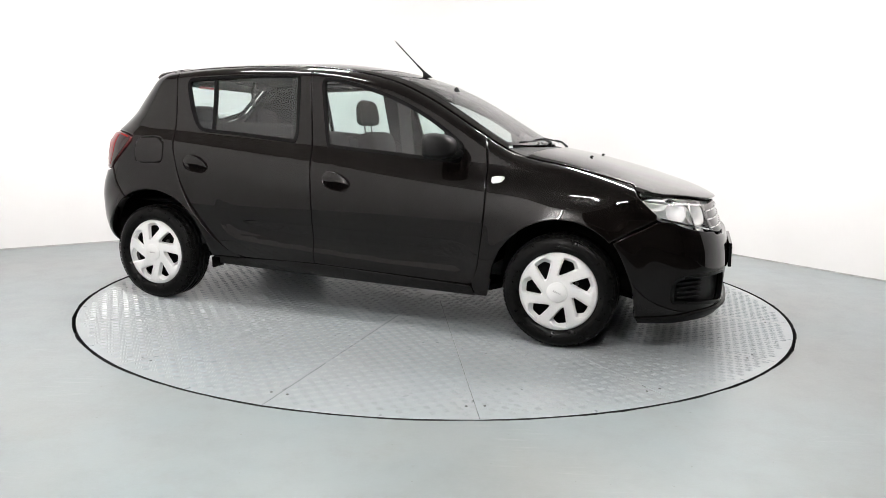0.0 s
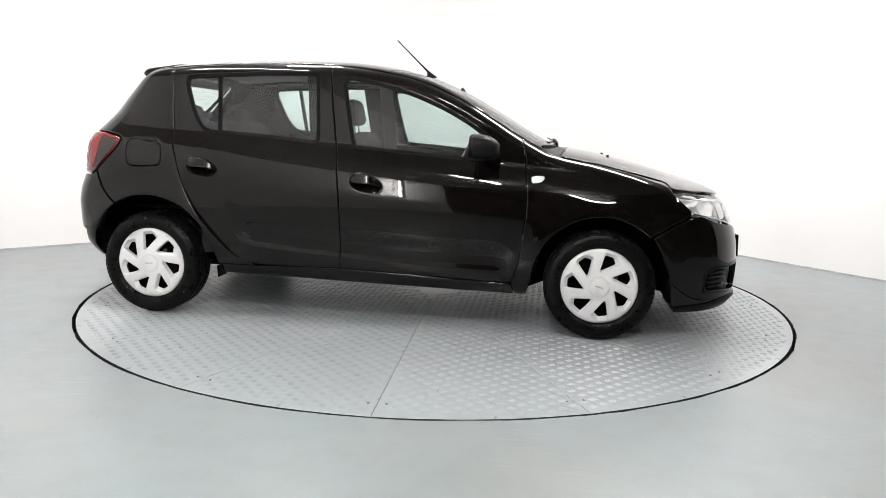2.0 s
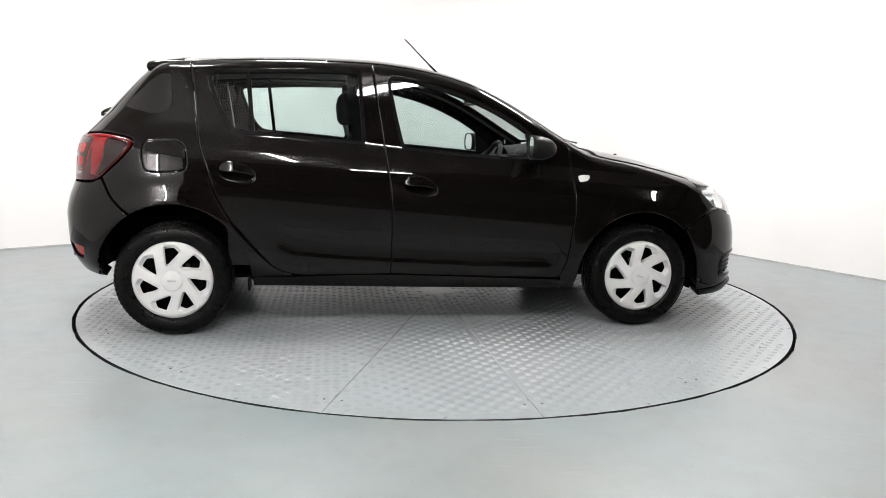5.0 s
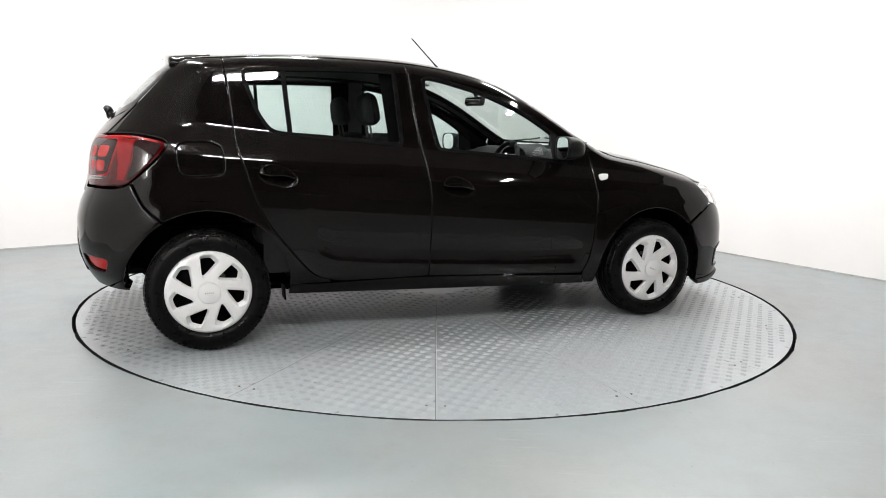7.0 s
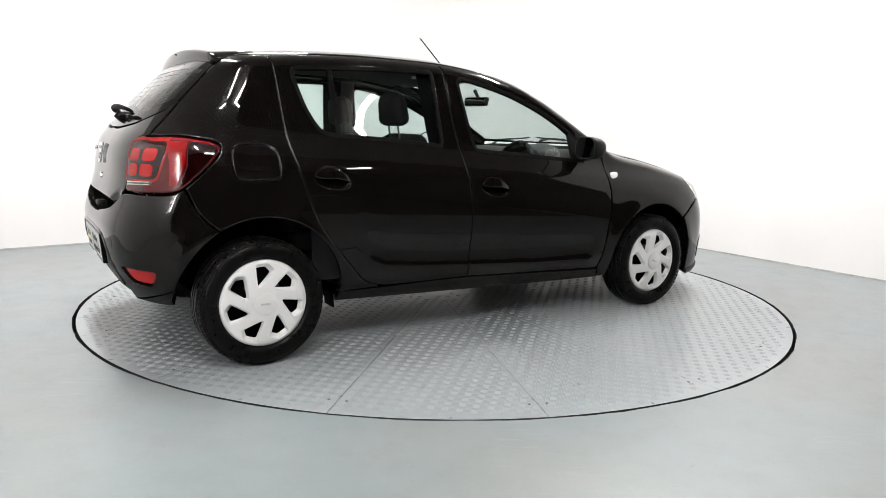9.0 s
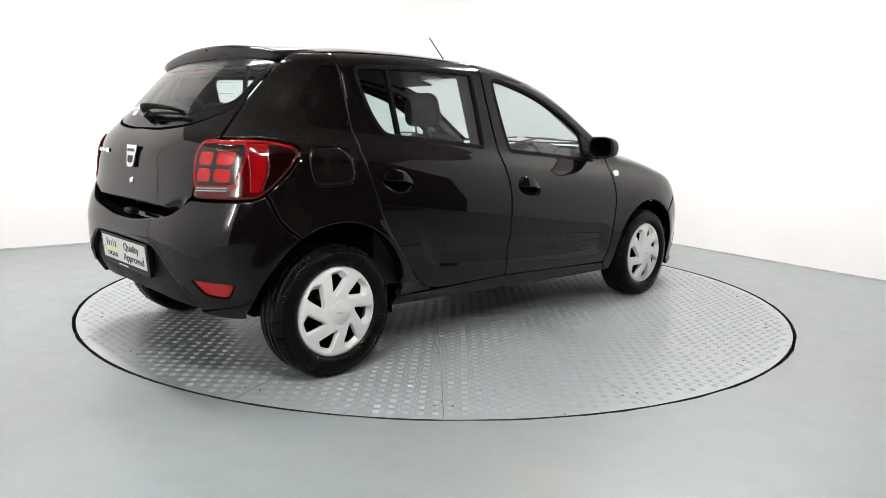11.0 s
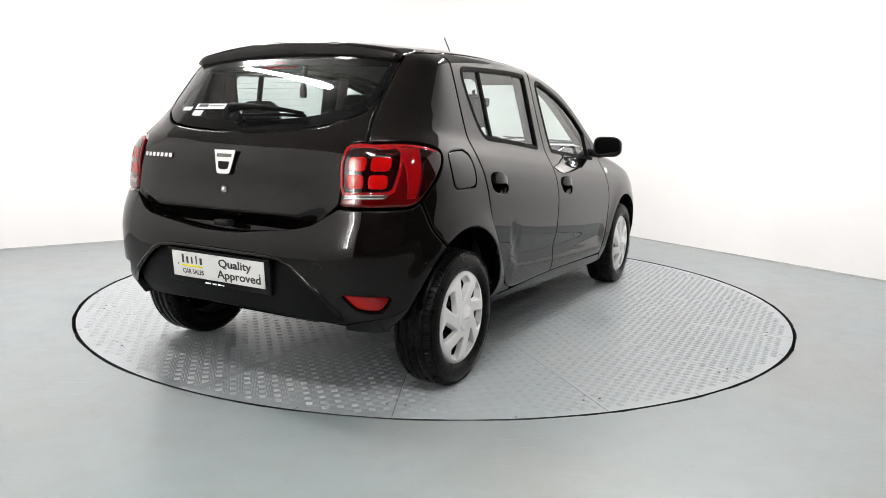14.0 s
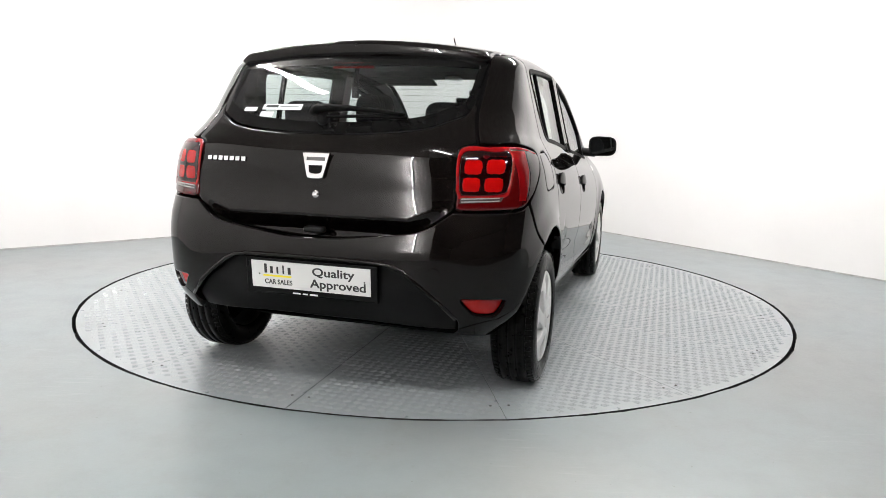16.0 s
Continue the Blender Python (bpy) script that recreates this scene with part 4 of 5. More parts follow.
    m1, = panel("lower_grille", spline(mouth), [], TRIM, None, gap=-0.006, thick=0.01, offset=-0.035)
    m1.parent = fb
    lip_out = [(1.70, 0.192, S), (1.90, 0.205), (2.05, 0.222), (2.30, 0.222), (U_FRONT, 0.220)]
    lip_low = [(U_FRONT, 0.178), (2.30, 0.180), (2.05, 0.178), (1.90, 0.172), (1.72, 0.172, S)]
    l1, = panel("lower_lip", spline(lip_out + [(2 * U_FRONT - q[0], *q[1:]) for q in lip_out[::-1][1:]] + [(2 * U_FRONT - q[0], *q[1:]) for q in lip_low[::-1]] + lip_low[1:]), [], TRIM, None, gap=0,
                thick=0.03, offset=0.016, label="textured black spoiler lip")
    l1.parent = fb
    grille = [(2.165, 0.770, S), (2.30, 0.765), (U_FRONT, 0.762)]
    grille_low = [(U_FRONT, 0.600), (2.40, 0.603), (2.205, 0.628, S)]
    gl = grille + [(2 * U_FRONT - q[0], *q[1:]) for q in grille[::-1][1:]] + [(2 * U_FRONT - q[0], *q[1:]) for q in grille_low[::-1]] + grille_low[1:]
    gr, = panel("grille", spline(gl), [], GLOSS_PLASTIC, p, thick=0.03, offset=-0.02, label="black front grille")
    for k in range(3):
        for c in range(9):
            u0 = 2.20 + c * 0.108
            z = 0.640 + 0.042 * k
            dash = [(u0, z, S), (u0 + 0.085, z, S), (u0 + 0.085, z + 0.007, S), (u0, z + 0.007, S)]
            for s in panel("grille_bar", spline(dash), [], CHROME, gr, gap=0, thick=0.012, offset=-0.012, lip=0.003, drop=0.003):
                pass
    head = panel("headlight", spline(lamp), [], ALUMINISED, p, gap=0.003, thick=0.02, offset=-0.05, mirror=True, label="clear headlight with chrome reflectors")
    for h, c in zip(head, panel("lens", spline(lamp), [], CLEAR, None, gap=0.002, thick=0, offset=-0.001, mirror=True)):
        c.parent = h
        c.visible_shadow = False
    shapes = [(1.800, 0.770, 0.075, 0.032, ALUMINISED), (1.930, 0.735, 0.066, 0.052, ALUMINISED), (2.080, 0.715, 0.075, 0.050, SILVER)]
    for u, z, a, b, mat in shapes:
        loop = np.array([(u + a * math.copysign(abs(math.cos(t)) ** 0.7, math.cos(t)), z + b * math.copysign(abs(math.sin(t)) ** 0.7, math.sin(t))) for t in np.linspace(0, 2 * math.pi, 28)[:-1]])
        def bowl(uu, zz, u=u, z=z, a=a, b=b):
            return -0.035 * np.clip(1 - ((uu - u) / a) ** 2 - ((zz - z) / b) ** 2, 0, 1)
        for h, c in zip(head, panel("reflector_bowl", loop, [], mat, None, gap=0, thick=0.006, offset=-0.014, lip=0.004, mirror=True, lift=bowl, grid=0.012)):
            c.parent = h
    bars = [[(1.735, 0.795, S), (2.140, 0.765, S), (2.145, 0.755, S), (1.745, 0.783, S)], [(2.015, 0.780, S), (2.030, 0.779, S), (2.050, 0.640, S), (2.035, 0.642, S)], [(1.830, 0.705, S), (2.170, 0.642, S), (2.170, 0.634, S), (1.830, 0.697, S)]]
    for b in bars:
        for h, c in zip(head, panel("light_bar", spline(b), [], CHROME, None, gap=0, thick=0.01, offset=-0.010, lip=0.002, mirror=True)):
            c.parent = h
    # tail lamps
    tail = [tail_y(0.567, 1.034), tail_y(0.580, 1.042), tail_y(0.680, 1.054), tail_x(-1.600, 1.053), tail_x(-1.492, 1.033), tail_x(-1.468, 1.008), tail_x(-1.511, 0.945), tail_x(-1.625, 0.837), tail_x(-1.655, 0.819),
            tail_x(-1.695, 0.811), tail_y(0.590, 0.808), tail_y(0.567, 0.816)]
    lamps = panel("tail_lamp", spline(tail), [], RED_LENS, p, gap=0.003, thick=0.05, offset=0.004, lip=0.012, drop=0.006, mirror=True, label="red tail lamp cluster", grid=0.025)
    dark = [tail_y(0.580, 1.018), tail_y(0.690, 1.024), tail_y(0.738, 1.016), tail_y(0.742, 0.900), tail_y(0.728, 0.872), tail_y(0.585, 0.866), tail_y(0.577, 0.885)]
    bits = [("lamp_bezel", dark, DARK_RED, 0.0055)]
    for y, z in ((0.620, 0.970), (0.696, 0.972), (0.617, 0.905), (0.693, 0.905)):
        bits.append(("lamp_cell", [tail_y(y + a, z + b) for a, b in ((-0.028, -0.022), (-0.028, 0.022), (0, 0.026), (0.028, 0.022), (0.028, -0.022), (0, -0.026))], BRIGHT_RED, 0.007))
    bits.append(("reversing_lens", [tail_y(0.580, 0.834, S), tail_y(0.722, 0.842, S), tail_y(0.730, 0.860, S), tail_y(0.583, 0.856, S)], SMOKE, 0.0065))
    for z in (0.840, 0.851):
        bits.append(("lens_rib", [tail_y(0.586, z - 0.002, S), tail_y(0.716, z + 0.003, S), tail_y(0.716, z + 0.007, S), tail_y(0.586, z + 0.002, S)], RIB, 0.008))
    bits.append(("outer_lens", [tail_x(-1.586, 1.026), tail_x(-1.510, 1.016), tail_x(-1.486, 1.002), tail_x(-1.522, 0.948), tail_x(-1.608, 0.862), tail_x(-1.640, 0.848), tail_x(-1.610, 0.930)], DARK_RED, 0.0054))
    bits.append(("upper_light_guide", [tail_y(0.600, 1.034), tail_y(0.690, 1.044), tail_x(-1.600, 1.043), tail_x(-1.500, 1.024), tail_x(-1.496, 1.016), tail_x(-1.600, 1.034), tail_y(0.690, 1.036), tail_y(0.600, 1.028)], GUIDE_RED, 0.0058))
    # side guide made wide and bright red for light passing through the lens
    bits.append(("side_light_guide", [tail_x(-1.668, 1.032, S), tail_x(-1.592, 1.030, S), tail_x(-1.618, 0.935), tail_x(-1.652, 0.842, S), tail_x(-1.682, 0.842, S), tail_x(-1.674, 0.940)], GUIDE_RED, 0.0062))
    ring_out = inset(ccw(spline(dark)), -0.016)
    for h, c in zip(lamps, panel("light_guide", ring_out, [inset(ccw(spline(dark)), -0.003)], GUIDE_RED, None, gap=0, thick=0.003, offset=0.0055, lip=0.003, drop=0.0015, mirror=True)):
        c.parent = h
    for name, loop, mat, off in bits:
        for h, c in zip(lamps, panel(name, spline(loop), [], mat, None, gap=0, thick=0.003, offset=off, lip=0.003, drop=0.0015, mirror=True, grid=0.03)):
            c.parent = h
    return rd, fd, gate_ob, bumper


REAR_DOORS, FRONT_DOORS, TAILGATE, REAR_BUMPER = body_panels()


# ---------- wheels ----------
def wheel_parts(wheel):
    tread = [(0.202, -0.070), (0.210, -0.088), (0.229, -0.0965), (0.252, -0.0975), (0.274, -0.091), (0.289, -0.078)]
    prof = list(tread)
    for y0, y1 in ((-0.062, -0.054), (-0.022, -0.013), (0.013, 0.022), (0.054, 0.062)):
        crown = lambda y: 0.3000 - 0.9 * max(0, abs(y) - 0.03) ** 2 * 4
        prof += [(crown(y0), y0), (crown(y0) - 0.007, y0 + 0.0012), (crown(y1) - 0.007, y1 - 0.0012), (crown(y1), y1)]
    prof += [(r, -y) for r, y in tread[::-1]]
    bm = lathe(prof, 96)
    tyre = part("tyre", bm, TYRE, wheel, "black rubber road tyre")
    ridge = [(0.2365, -0.0985), (0.2385, -0.0995), (0.2405, -0.0985)]
    for shift in (0.0, 0.042):
        bm = lathe([(r + shift, y + (0.005 if shift else 0)) for r, y in ridge], 96)
        part("sidewall_ridge", bm, TYRE, wheel)
    # shoulder blocks round the tread's edge
    blk = bmesh.new()
    for k in range(72):
        for sgn in (-1, 1):
            m = pose(0, 0, 0, 0, 360 * k / 72 + (2.5 if sgn > 0 else 0), 0) @ pose(0, sgn * 0.0715, 0.2920, sgn * -22)
            box(blk, (0.019, 0.026, 0.006), m, 0.0012, 1)
    tagged(part("tread_block", blk, TYRE, wheel, smooth=False), "", "", "", "stuff")
    # dark steel rim behind the cover
    bm = lathe([(0.203, -0.072), (0.196, -0.060), (0.192, 0.06), (0.196, 0.075)], 64)
    part("rim", bm, STEEL, wheel, "dark steel rim")
    bm = lathe([(0.185, -0.030), (0.12, -0.040), (0.07, -0.035), (0.0, -0.035)], 48)
    part("rim_disc", bm, LINER, wheel)
    for k in range(4):
        a = math.radians(45 + 90 * k)
        bm = bmesh.new()
        rod(bm, (0.1 * math.cos(a), -0.03, 0.1 * math.sin(a)), (0.1 * math.cos(a), -0.055, 0.1 * math.sin(a)), 0.012, 0.010, 8)
        part("wheel_nut", bm, STEEL, wheel, smooth=False)
    # seven-spoke cover
    def polar(r, a):
        return (r * math.cos(math.radians(a)), r * math.sin(math.radians(a)))
    holes = []
    for k in range(7):
        a = 360 / 7 * k + 93
        corners = [Vector(polar(0.076, a + 20)), Vector(polar(0.184, a + 9)), Vector(polar(0.188, a - 9)), Vector(polar(0.161, a - 21))]
        h = []
        for i, c in enumerate(corners):
            for other, far in ((corners[i - 1], 1), (corners[(i + 1) % 4], 0)):
                h.append(tuple(c.lerp(other, 0.10)) if not far else tuple(c.lerp(other, 0.10)))
        holes.append(spline(h, True, 0.008))
    t = np.linspace(0, 2 * math.pi, 97)[:-1]
    disc = np.stack([0.206 * np.cos(t), 0.206 * np.sin(t)], 1)
    def dish(x, z):
        r = np.hypot(x, z)
        return 0.101 - 0.010 * np.clip((r - 0.06) / 0.13, 0, 1) ** 2 - 0.012 * np.clip((r - 0.186) / 0.020, 0, 1) ** 2 + 0.004 * (r < 0.05)
    part("wheel_cover", flat_plate(disc, holes, dish, 0.016, 0.011), SILVER, wheel, "silver seven-spoke plastic wheel cover", smooth=True)
    # sloping walls inside the slots
    for k, loop in enumerate(holes):
        a = 360 / 7 * k + 93
        root = np.array(polar(0.108, a + 13))
        deep = root + (loop - root) * 0.80
        rows = [[(x, -float(dish(x, z)) + d, z) for x, z in list(ring) + [ring[0]]] for ring, d in ((loop, 0.004), (loop * 0.94 + deep * 0.06, 0.012), (deep, 0.026))]
        part("slot_wall", loft(rows), SILVER, wheel)
    bm = lathe([(0.053, -0.094), (0.053, -0.1045), (0.050, -0.1065), (0.0, -0.1080)], 48)
    cap = part("cover_cap", bm, SILVER, wheel, "silver round centre cap")
    bm = bmesh.new()
    for i in range(5):
        box(bm, (0.006, 0.0015, 0.009), pose(-0.018 + 0.009 * i, -0.1082, 0.0), 0.0005, 1)
    part("emblem", bm, plastic("faint_grey_relief", (0.42, 0.42, 0.42), 0.5), wheel, "faint raised emblem", smooth=False)


def wheels():
    for name, x, side, turn in (("wheel", -1.2945, -1, 0), ("wheel", 1.2945, -1, 20), ("wheel", -1.2945, 1, 20), ("wheel", 1.2945, 1, 33)):
        w = new(name)
        w.parent = BODY
        m = pose(x, side * 0.750, 0.2975) @ (pose(0, 0, 0) if side < 0 else pose(0, 0, 0, 0, 0, 180)) @ pose(0, 0, 0, 0, turn)
        w.matrix_basis = m
        if WHEEL_DATA:
            src = WHEEL_DATA[0]
            stack = [(src, w)]
            while stack:
                a, b = stack.pop()
                for ch in a.children:
                    o = ch.copy()
                    scene.collection.objects.link(o)
                    o.parent = b
                    stack.append((ch, o))
        else:
            wheel_parts(w)
            WHEEL_DATA.append(w)


WHEEL_DATA = []
wheels()

# ---------- fittings of the car ----------
def tube(points, r, seg=10):
    """A round tube along points."""
    pts = [Vector(q) for q in points]
    rows = []
    for i, q in enumerate(pts):
        d = (pts[min(i + 1, len(pts) - 1)] - pts[max(i - 1, 0)]).normalized()
        side = d.cross(Vector((0.13, 0.9, 0.31))).normalized()
        up = side.cross(d)
        rr = r[i] if hasattr(r, "__len__") else r
        rows.append([q + side * (rr * math.cos(2 * math.pi * k / seg)) + up * (rr * math.sin(2 * math.pi * k / seg)) for k in range(seg)])
    return loft(rows, True, True)


def roof_spoiler():
    rows = []
    for y in np.linspace(-0.585, 0.585, 41):
        e = min(1.0, (0.585 - abs(y)) / 0.05)
        k = math.sqrt(max(0.0, 1 - (1 - e) ** 2))
        front, zf = -1.245, float(top_z(-1.245, y)) + 0.003
        back = -1.472 + 0.10 * y * y
        zt, zb = 1.482 - 0.150 * y * y, 1.404 - 0.090 * y * y
        mid = (zt + zb) / 2
        zt, zb = mid + (zt - mid) * (0.35 + 0.65 * k), mid + (zb - mid) * (0.35 + 0.65 * k)
        zr = float(top_z(-1.37, y))
        rows.append([(front, y, zf), (-1.32, y, max(zr + 0.016, (zf + zt) / 2 + 0.002)), (back + 0.03, y, zt + 0.001), (back + 0.008, y, zt - 0.004), (back, y, zt - 0.014), (back + 0.004, y, zb + 0.008),
                     (back + 0.016, y, zb), (-1.33, y, zb + 0.006), (front, y, zf - 0.03)])
    ob = part("roof_spoiler", loft(rows, True, True), BLACK, CAR, "glossy black roof spoiler")
    bm = bmesh.new()
    rod(bm, (-1.468, 0.0, 1.462), (-1.476, 0.0, 1.462), 0.006, 0.004, 10)
    part("washer_jet", bm, TRIM, ob)
    rows = []
    for y in np.linspace(-0.095, 0.095, 9):
        x = -1.512 + 0.05 * y * y
        rows.append([(x + 0.02, y, 1.360 - 0.09 * y * y), (x - 0.012 + 0.02, y, 1.382 - 0.09 * y * y), (x + 0.012, y, 1.360 - 0.09 * y * y), (x + 0.05, y, 1.365 - 0.09 * y * y)])
    part("brake_light", loft(rows, True, True), BRIGHT_RED, CAR, "red high-level brake light")


def door_mirror(side):
    rows = []
    n = 22
    for s in np.linspace(0, 1, 9):
        x = 0.602 + 0.132 * s
        k = (1 - 0.90 * s ** 2.6) ** 0.5
        cy, cz = 0.892 - 0.006 * s, 1.024 - 0.004 * s
        row = []
        for i in range(n):
            a = 2 * math.pi * i / n
            c, q = math.cos(a), math.sin(a)
            row.append((x - 0.13 * (1 - s) * 0.094 * c, side * (cy + 0.094 * k * math.copysign(abs(c) ** 0.62, c)), cz + 0.066 * k * math.copysign(abs(q) ** 0.62, q) * (1 + 0.08 * c * -1)))
        rows.append(row)
    housing = part("door_mirror", loft(rows, True, True), TRIM, CAR, "black plastic door mirror")
    def face(x, grow):
        return [(x - 0.13 * 0.094 * grow * math.copysign(abs(math.cos(a)) ** 0.62, math.cos(a)), side * (0.892 + 0.094 * grow * math.copysign(abs(math.cos(a)) ** 0.62, math.cos(a))), 1.024 + 0.066 * grow * math.copysign(abs(math.sin(a)) ** 0.62, math.sin(a)))
                for a in np.linspace(0, 2 * math.pi, 29)[:-1]]
    part("mirror_rim", loft([face(0.603, 1.0), face(0.596, 0.985), face(0.597, 0.90), face(0.606, 0.88)], True), TRIM, housing)
    bm = bmesh.new()
    bm.faces.new([bm.verts.new(q) for q in face(0.600, 0.90)])
    bm.normal_update()
    part("mirror_glass", bm, MIRROR, housing, "silvered mirror glass", smooth=False)
    rows = []
    for s in np.linspace(0, 1, 6):
        y, x, z = 0.735 + 0.105 * s, 0.690 - 0.030 * s, 0.985 - 0.010 * s
        w, h = 0.050 - 0.012 * s, 0.030 - 0.004 * s
        rows.append([(x + w * math.cos(a), side * y, z + h * math.sin(a)) for a in np.linspace(0, 2 * math.pi, 15)[:-1]])
    part("mirror_arm", loft(rows, True, True), TRIM, housing)


def antenna():
    base = loft([[(0.228 - 0.030 * s + r * math.cos(a) * 1.6, r * 0.8 * math.sin(a), 1.440 + 0.04 * s) for a in np.linspace(0, 2 * math.pi, 13)[:-1]] for s, r in ((0, 0.020), (0.3, 0.018), (0.7, 0.010), (1, 0.006))], True, True)
    ob = part("antenna", base, TRIM, CAR, "thin black roof antenna")
    part("mast", tube([(0.198, 0, 1.478), (0.150, 0, 1.522), (0.145, 0, 1.527), (-0.005, 0, 1.672)], [0.0070, 0.0056, 0.0040, 0.0034], 8), RUBBER, ob)


def wipers():
    def on_glass(x, y, up=0.018):
        return Vector((x, y, float(top_z(x, y)) + up))
    for y0, y1 in ((-0.52, 0.02), (0.10, 0.60)):
        pts = [on_glass(0.985 + 0.045 * (1 - (2 * t - 1) ** 2) * 0.6, y0 + (y1 - y0) * t, 0.016) for t in np.linspace(0, 1, 9)]
        ob = part("windscreen_wiper", tube(pts, 0.005, 8), TRIM, CAR, "black windscreen wiper")
        pivot = Vector((1.040, y1 + 0.02, float(top_z(1.04, y1)) + 0.012))
        part("wiper_arm", tube([pivot, (pivot + pts[5]) / 2 + Vector((0, 0, 0.012)), pts[4] + Vector((0, 0, 0.006))], [0.009, 0.007, 0.004], 8), TRIM, ob)
        bm = bmesh.new()
        rod(bm, pivot - Vector((0, 0, 0.03)), pivot + Vector((0, 0, 0.006)), 0.014, 0.010, 12)
        part("pivot_cap", bm, TRIM, ob)
    for y in (-0.25, 0.25):
        bm = bmesh.new()
        box(bm, (0.020, 0.016, 0.010), pose(1.345, y, float(top_z(1.345, y)) + 0.005), 0.005)
        part("screen_washer", bm, TRIM, CAR)
    # rear wiper
    def tail_point(y, z, out):
        u = u_at(abs(y), z)
        q = skin(u, z)
        n = skin_normal(u, z)
        s = -1 if y < 0 else 1
        return Vector((q[0] + n[0] * out, s * abs(q[1]), q[2] + n[2] * out))
    rows = [(0.060, 1.150, 0.030, 0.022), (0.030, 1.152, 0.046, 0.027), (-0.010, 1.153, 0.050, 0.022), (-0.10, 1.156, 0.046, 0.015), (-0.22, 1.152, 0.036, 0.012), (-0.33, 1.143, 0.026, 0.008)]
    ob = part("rear_wiper", tube([tail_point(y, z, o) for y, z, o, r in rows], [r * 0.80 for y, z, o, r in rows], 10), RUBBER, CAR, "black rear wiper arm")
    part("wiper_blade", tube([tail_point(0.02 - 0.36 * t, 1.136 + 0.006 * math.sin(3 * t), 0.018) for t in np.linspace(0, 1, 8)], 0.007, 8), RUBBER, ob)
    bm = bmesh.new()
    a = tail_point(0.020, 1.135, -0.01)
    rod(bm, a, tail_point(0.020, 1.135, 0.030), 0.026, 0.020, 14)
    part("wiper_boss", bm, TRIM, ob)


def rear_face(y, z, out=0.0):
    """A pose on the tail whose x runs to the car's right, y up and z out."""
    n = skin_normal(u_at(abs(y) + 1e-4, z), z)
    q = skin(u_at(abs(y) + 1e-4, z), z)
    s = -1.0 if y <= 0 else 1.0
    n = Vector((n[0], n[1] if s < 0 else -n[1], n[2])).normalized()
    p = Vector((q[0], s * abs(q[1]), q[2])) + n * out
    right = Vector((0, 0, 1)).cross(n).normalized()
    up = n.cross(right)
    m = Matrix((right, up, n)).transposed().to_4x4()
    return Matrix.Translation(p) @ m


def slab(loop, thick, m, bevel=0.001):
    """A flat plate of that outline in the xy plane of m."""
    bm = bmesh.new()
    lo = [bm.verts.new((x, y, 0)) for x, y in loop]
    f = bm.faces.new(lo)
    r = bmesh.ops.extrude_face_region(bm, geom=[f])
    top = [v for v in r["geom"] if isinstance(v, bmesh.types.BMVert)]
    for v in top:
        v.co.z = thick
    bmesh.ops.recalc_face_normals(bm, faces=bm.faces)
    if bevel:
        es = [e for e in bm.edges if all(v.co.z > thick * 0.9 for v in e.verts)]
        bmesh.ops.bevel(bm, geom=es, offset=bevel, segments=2, profile=0.5, affect="EDGES")
    bm.transform(m)
    return bm


def rect(x0, y0, x1, y1):
    return [(x0, y0), (x1, y0), (x1, y1), (x0, y1)]


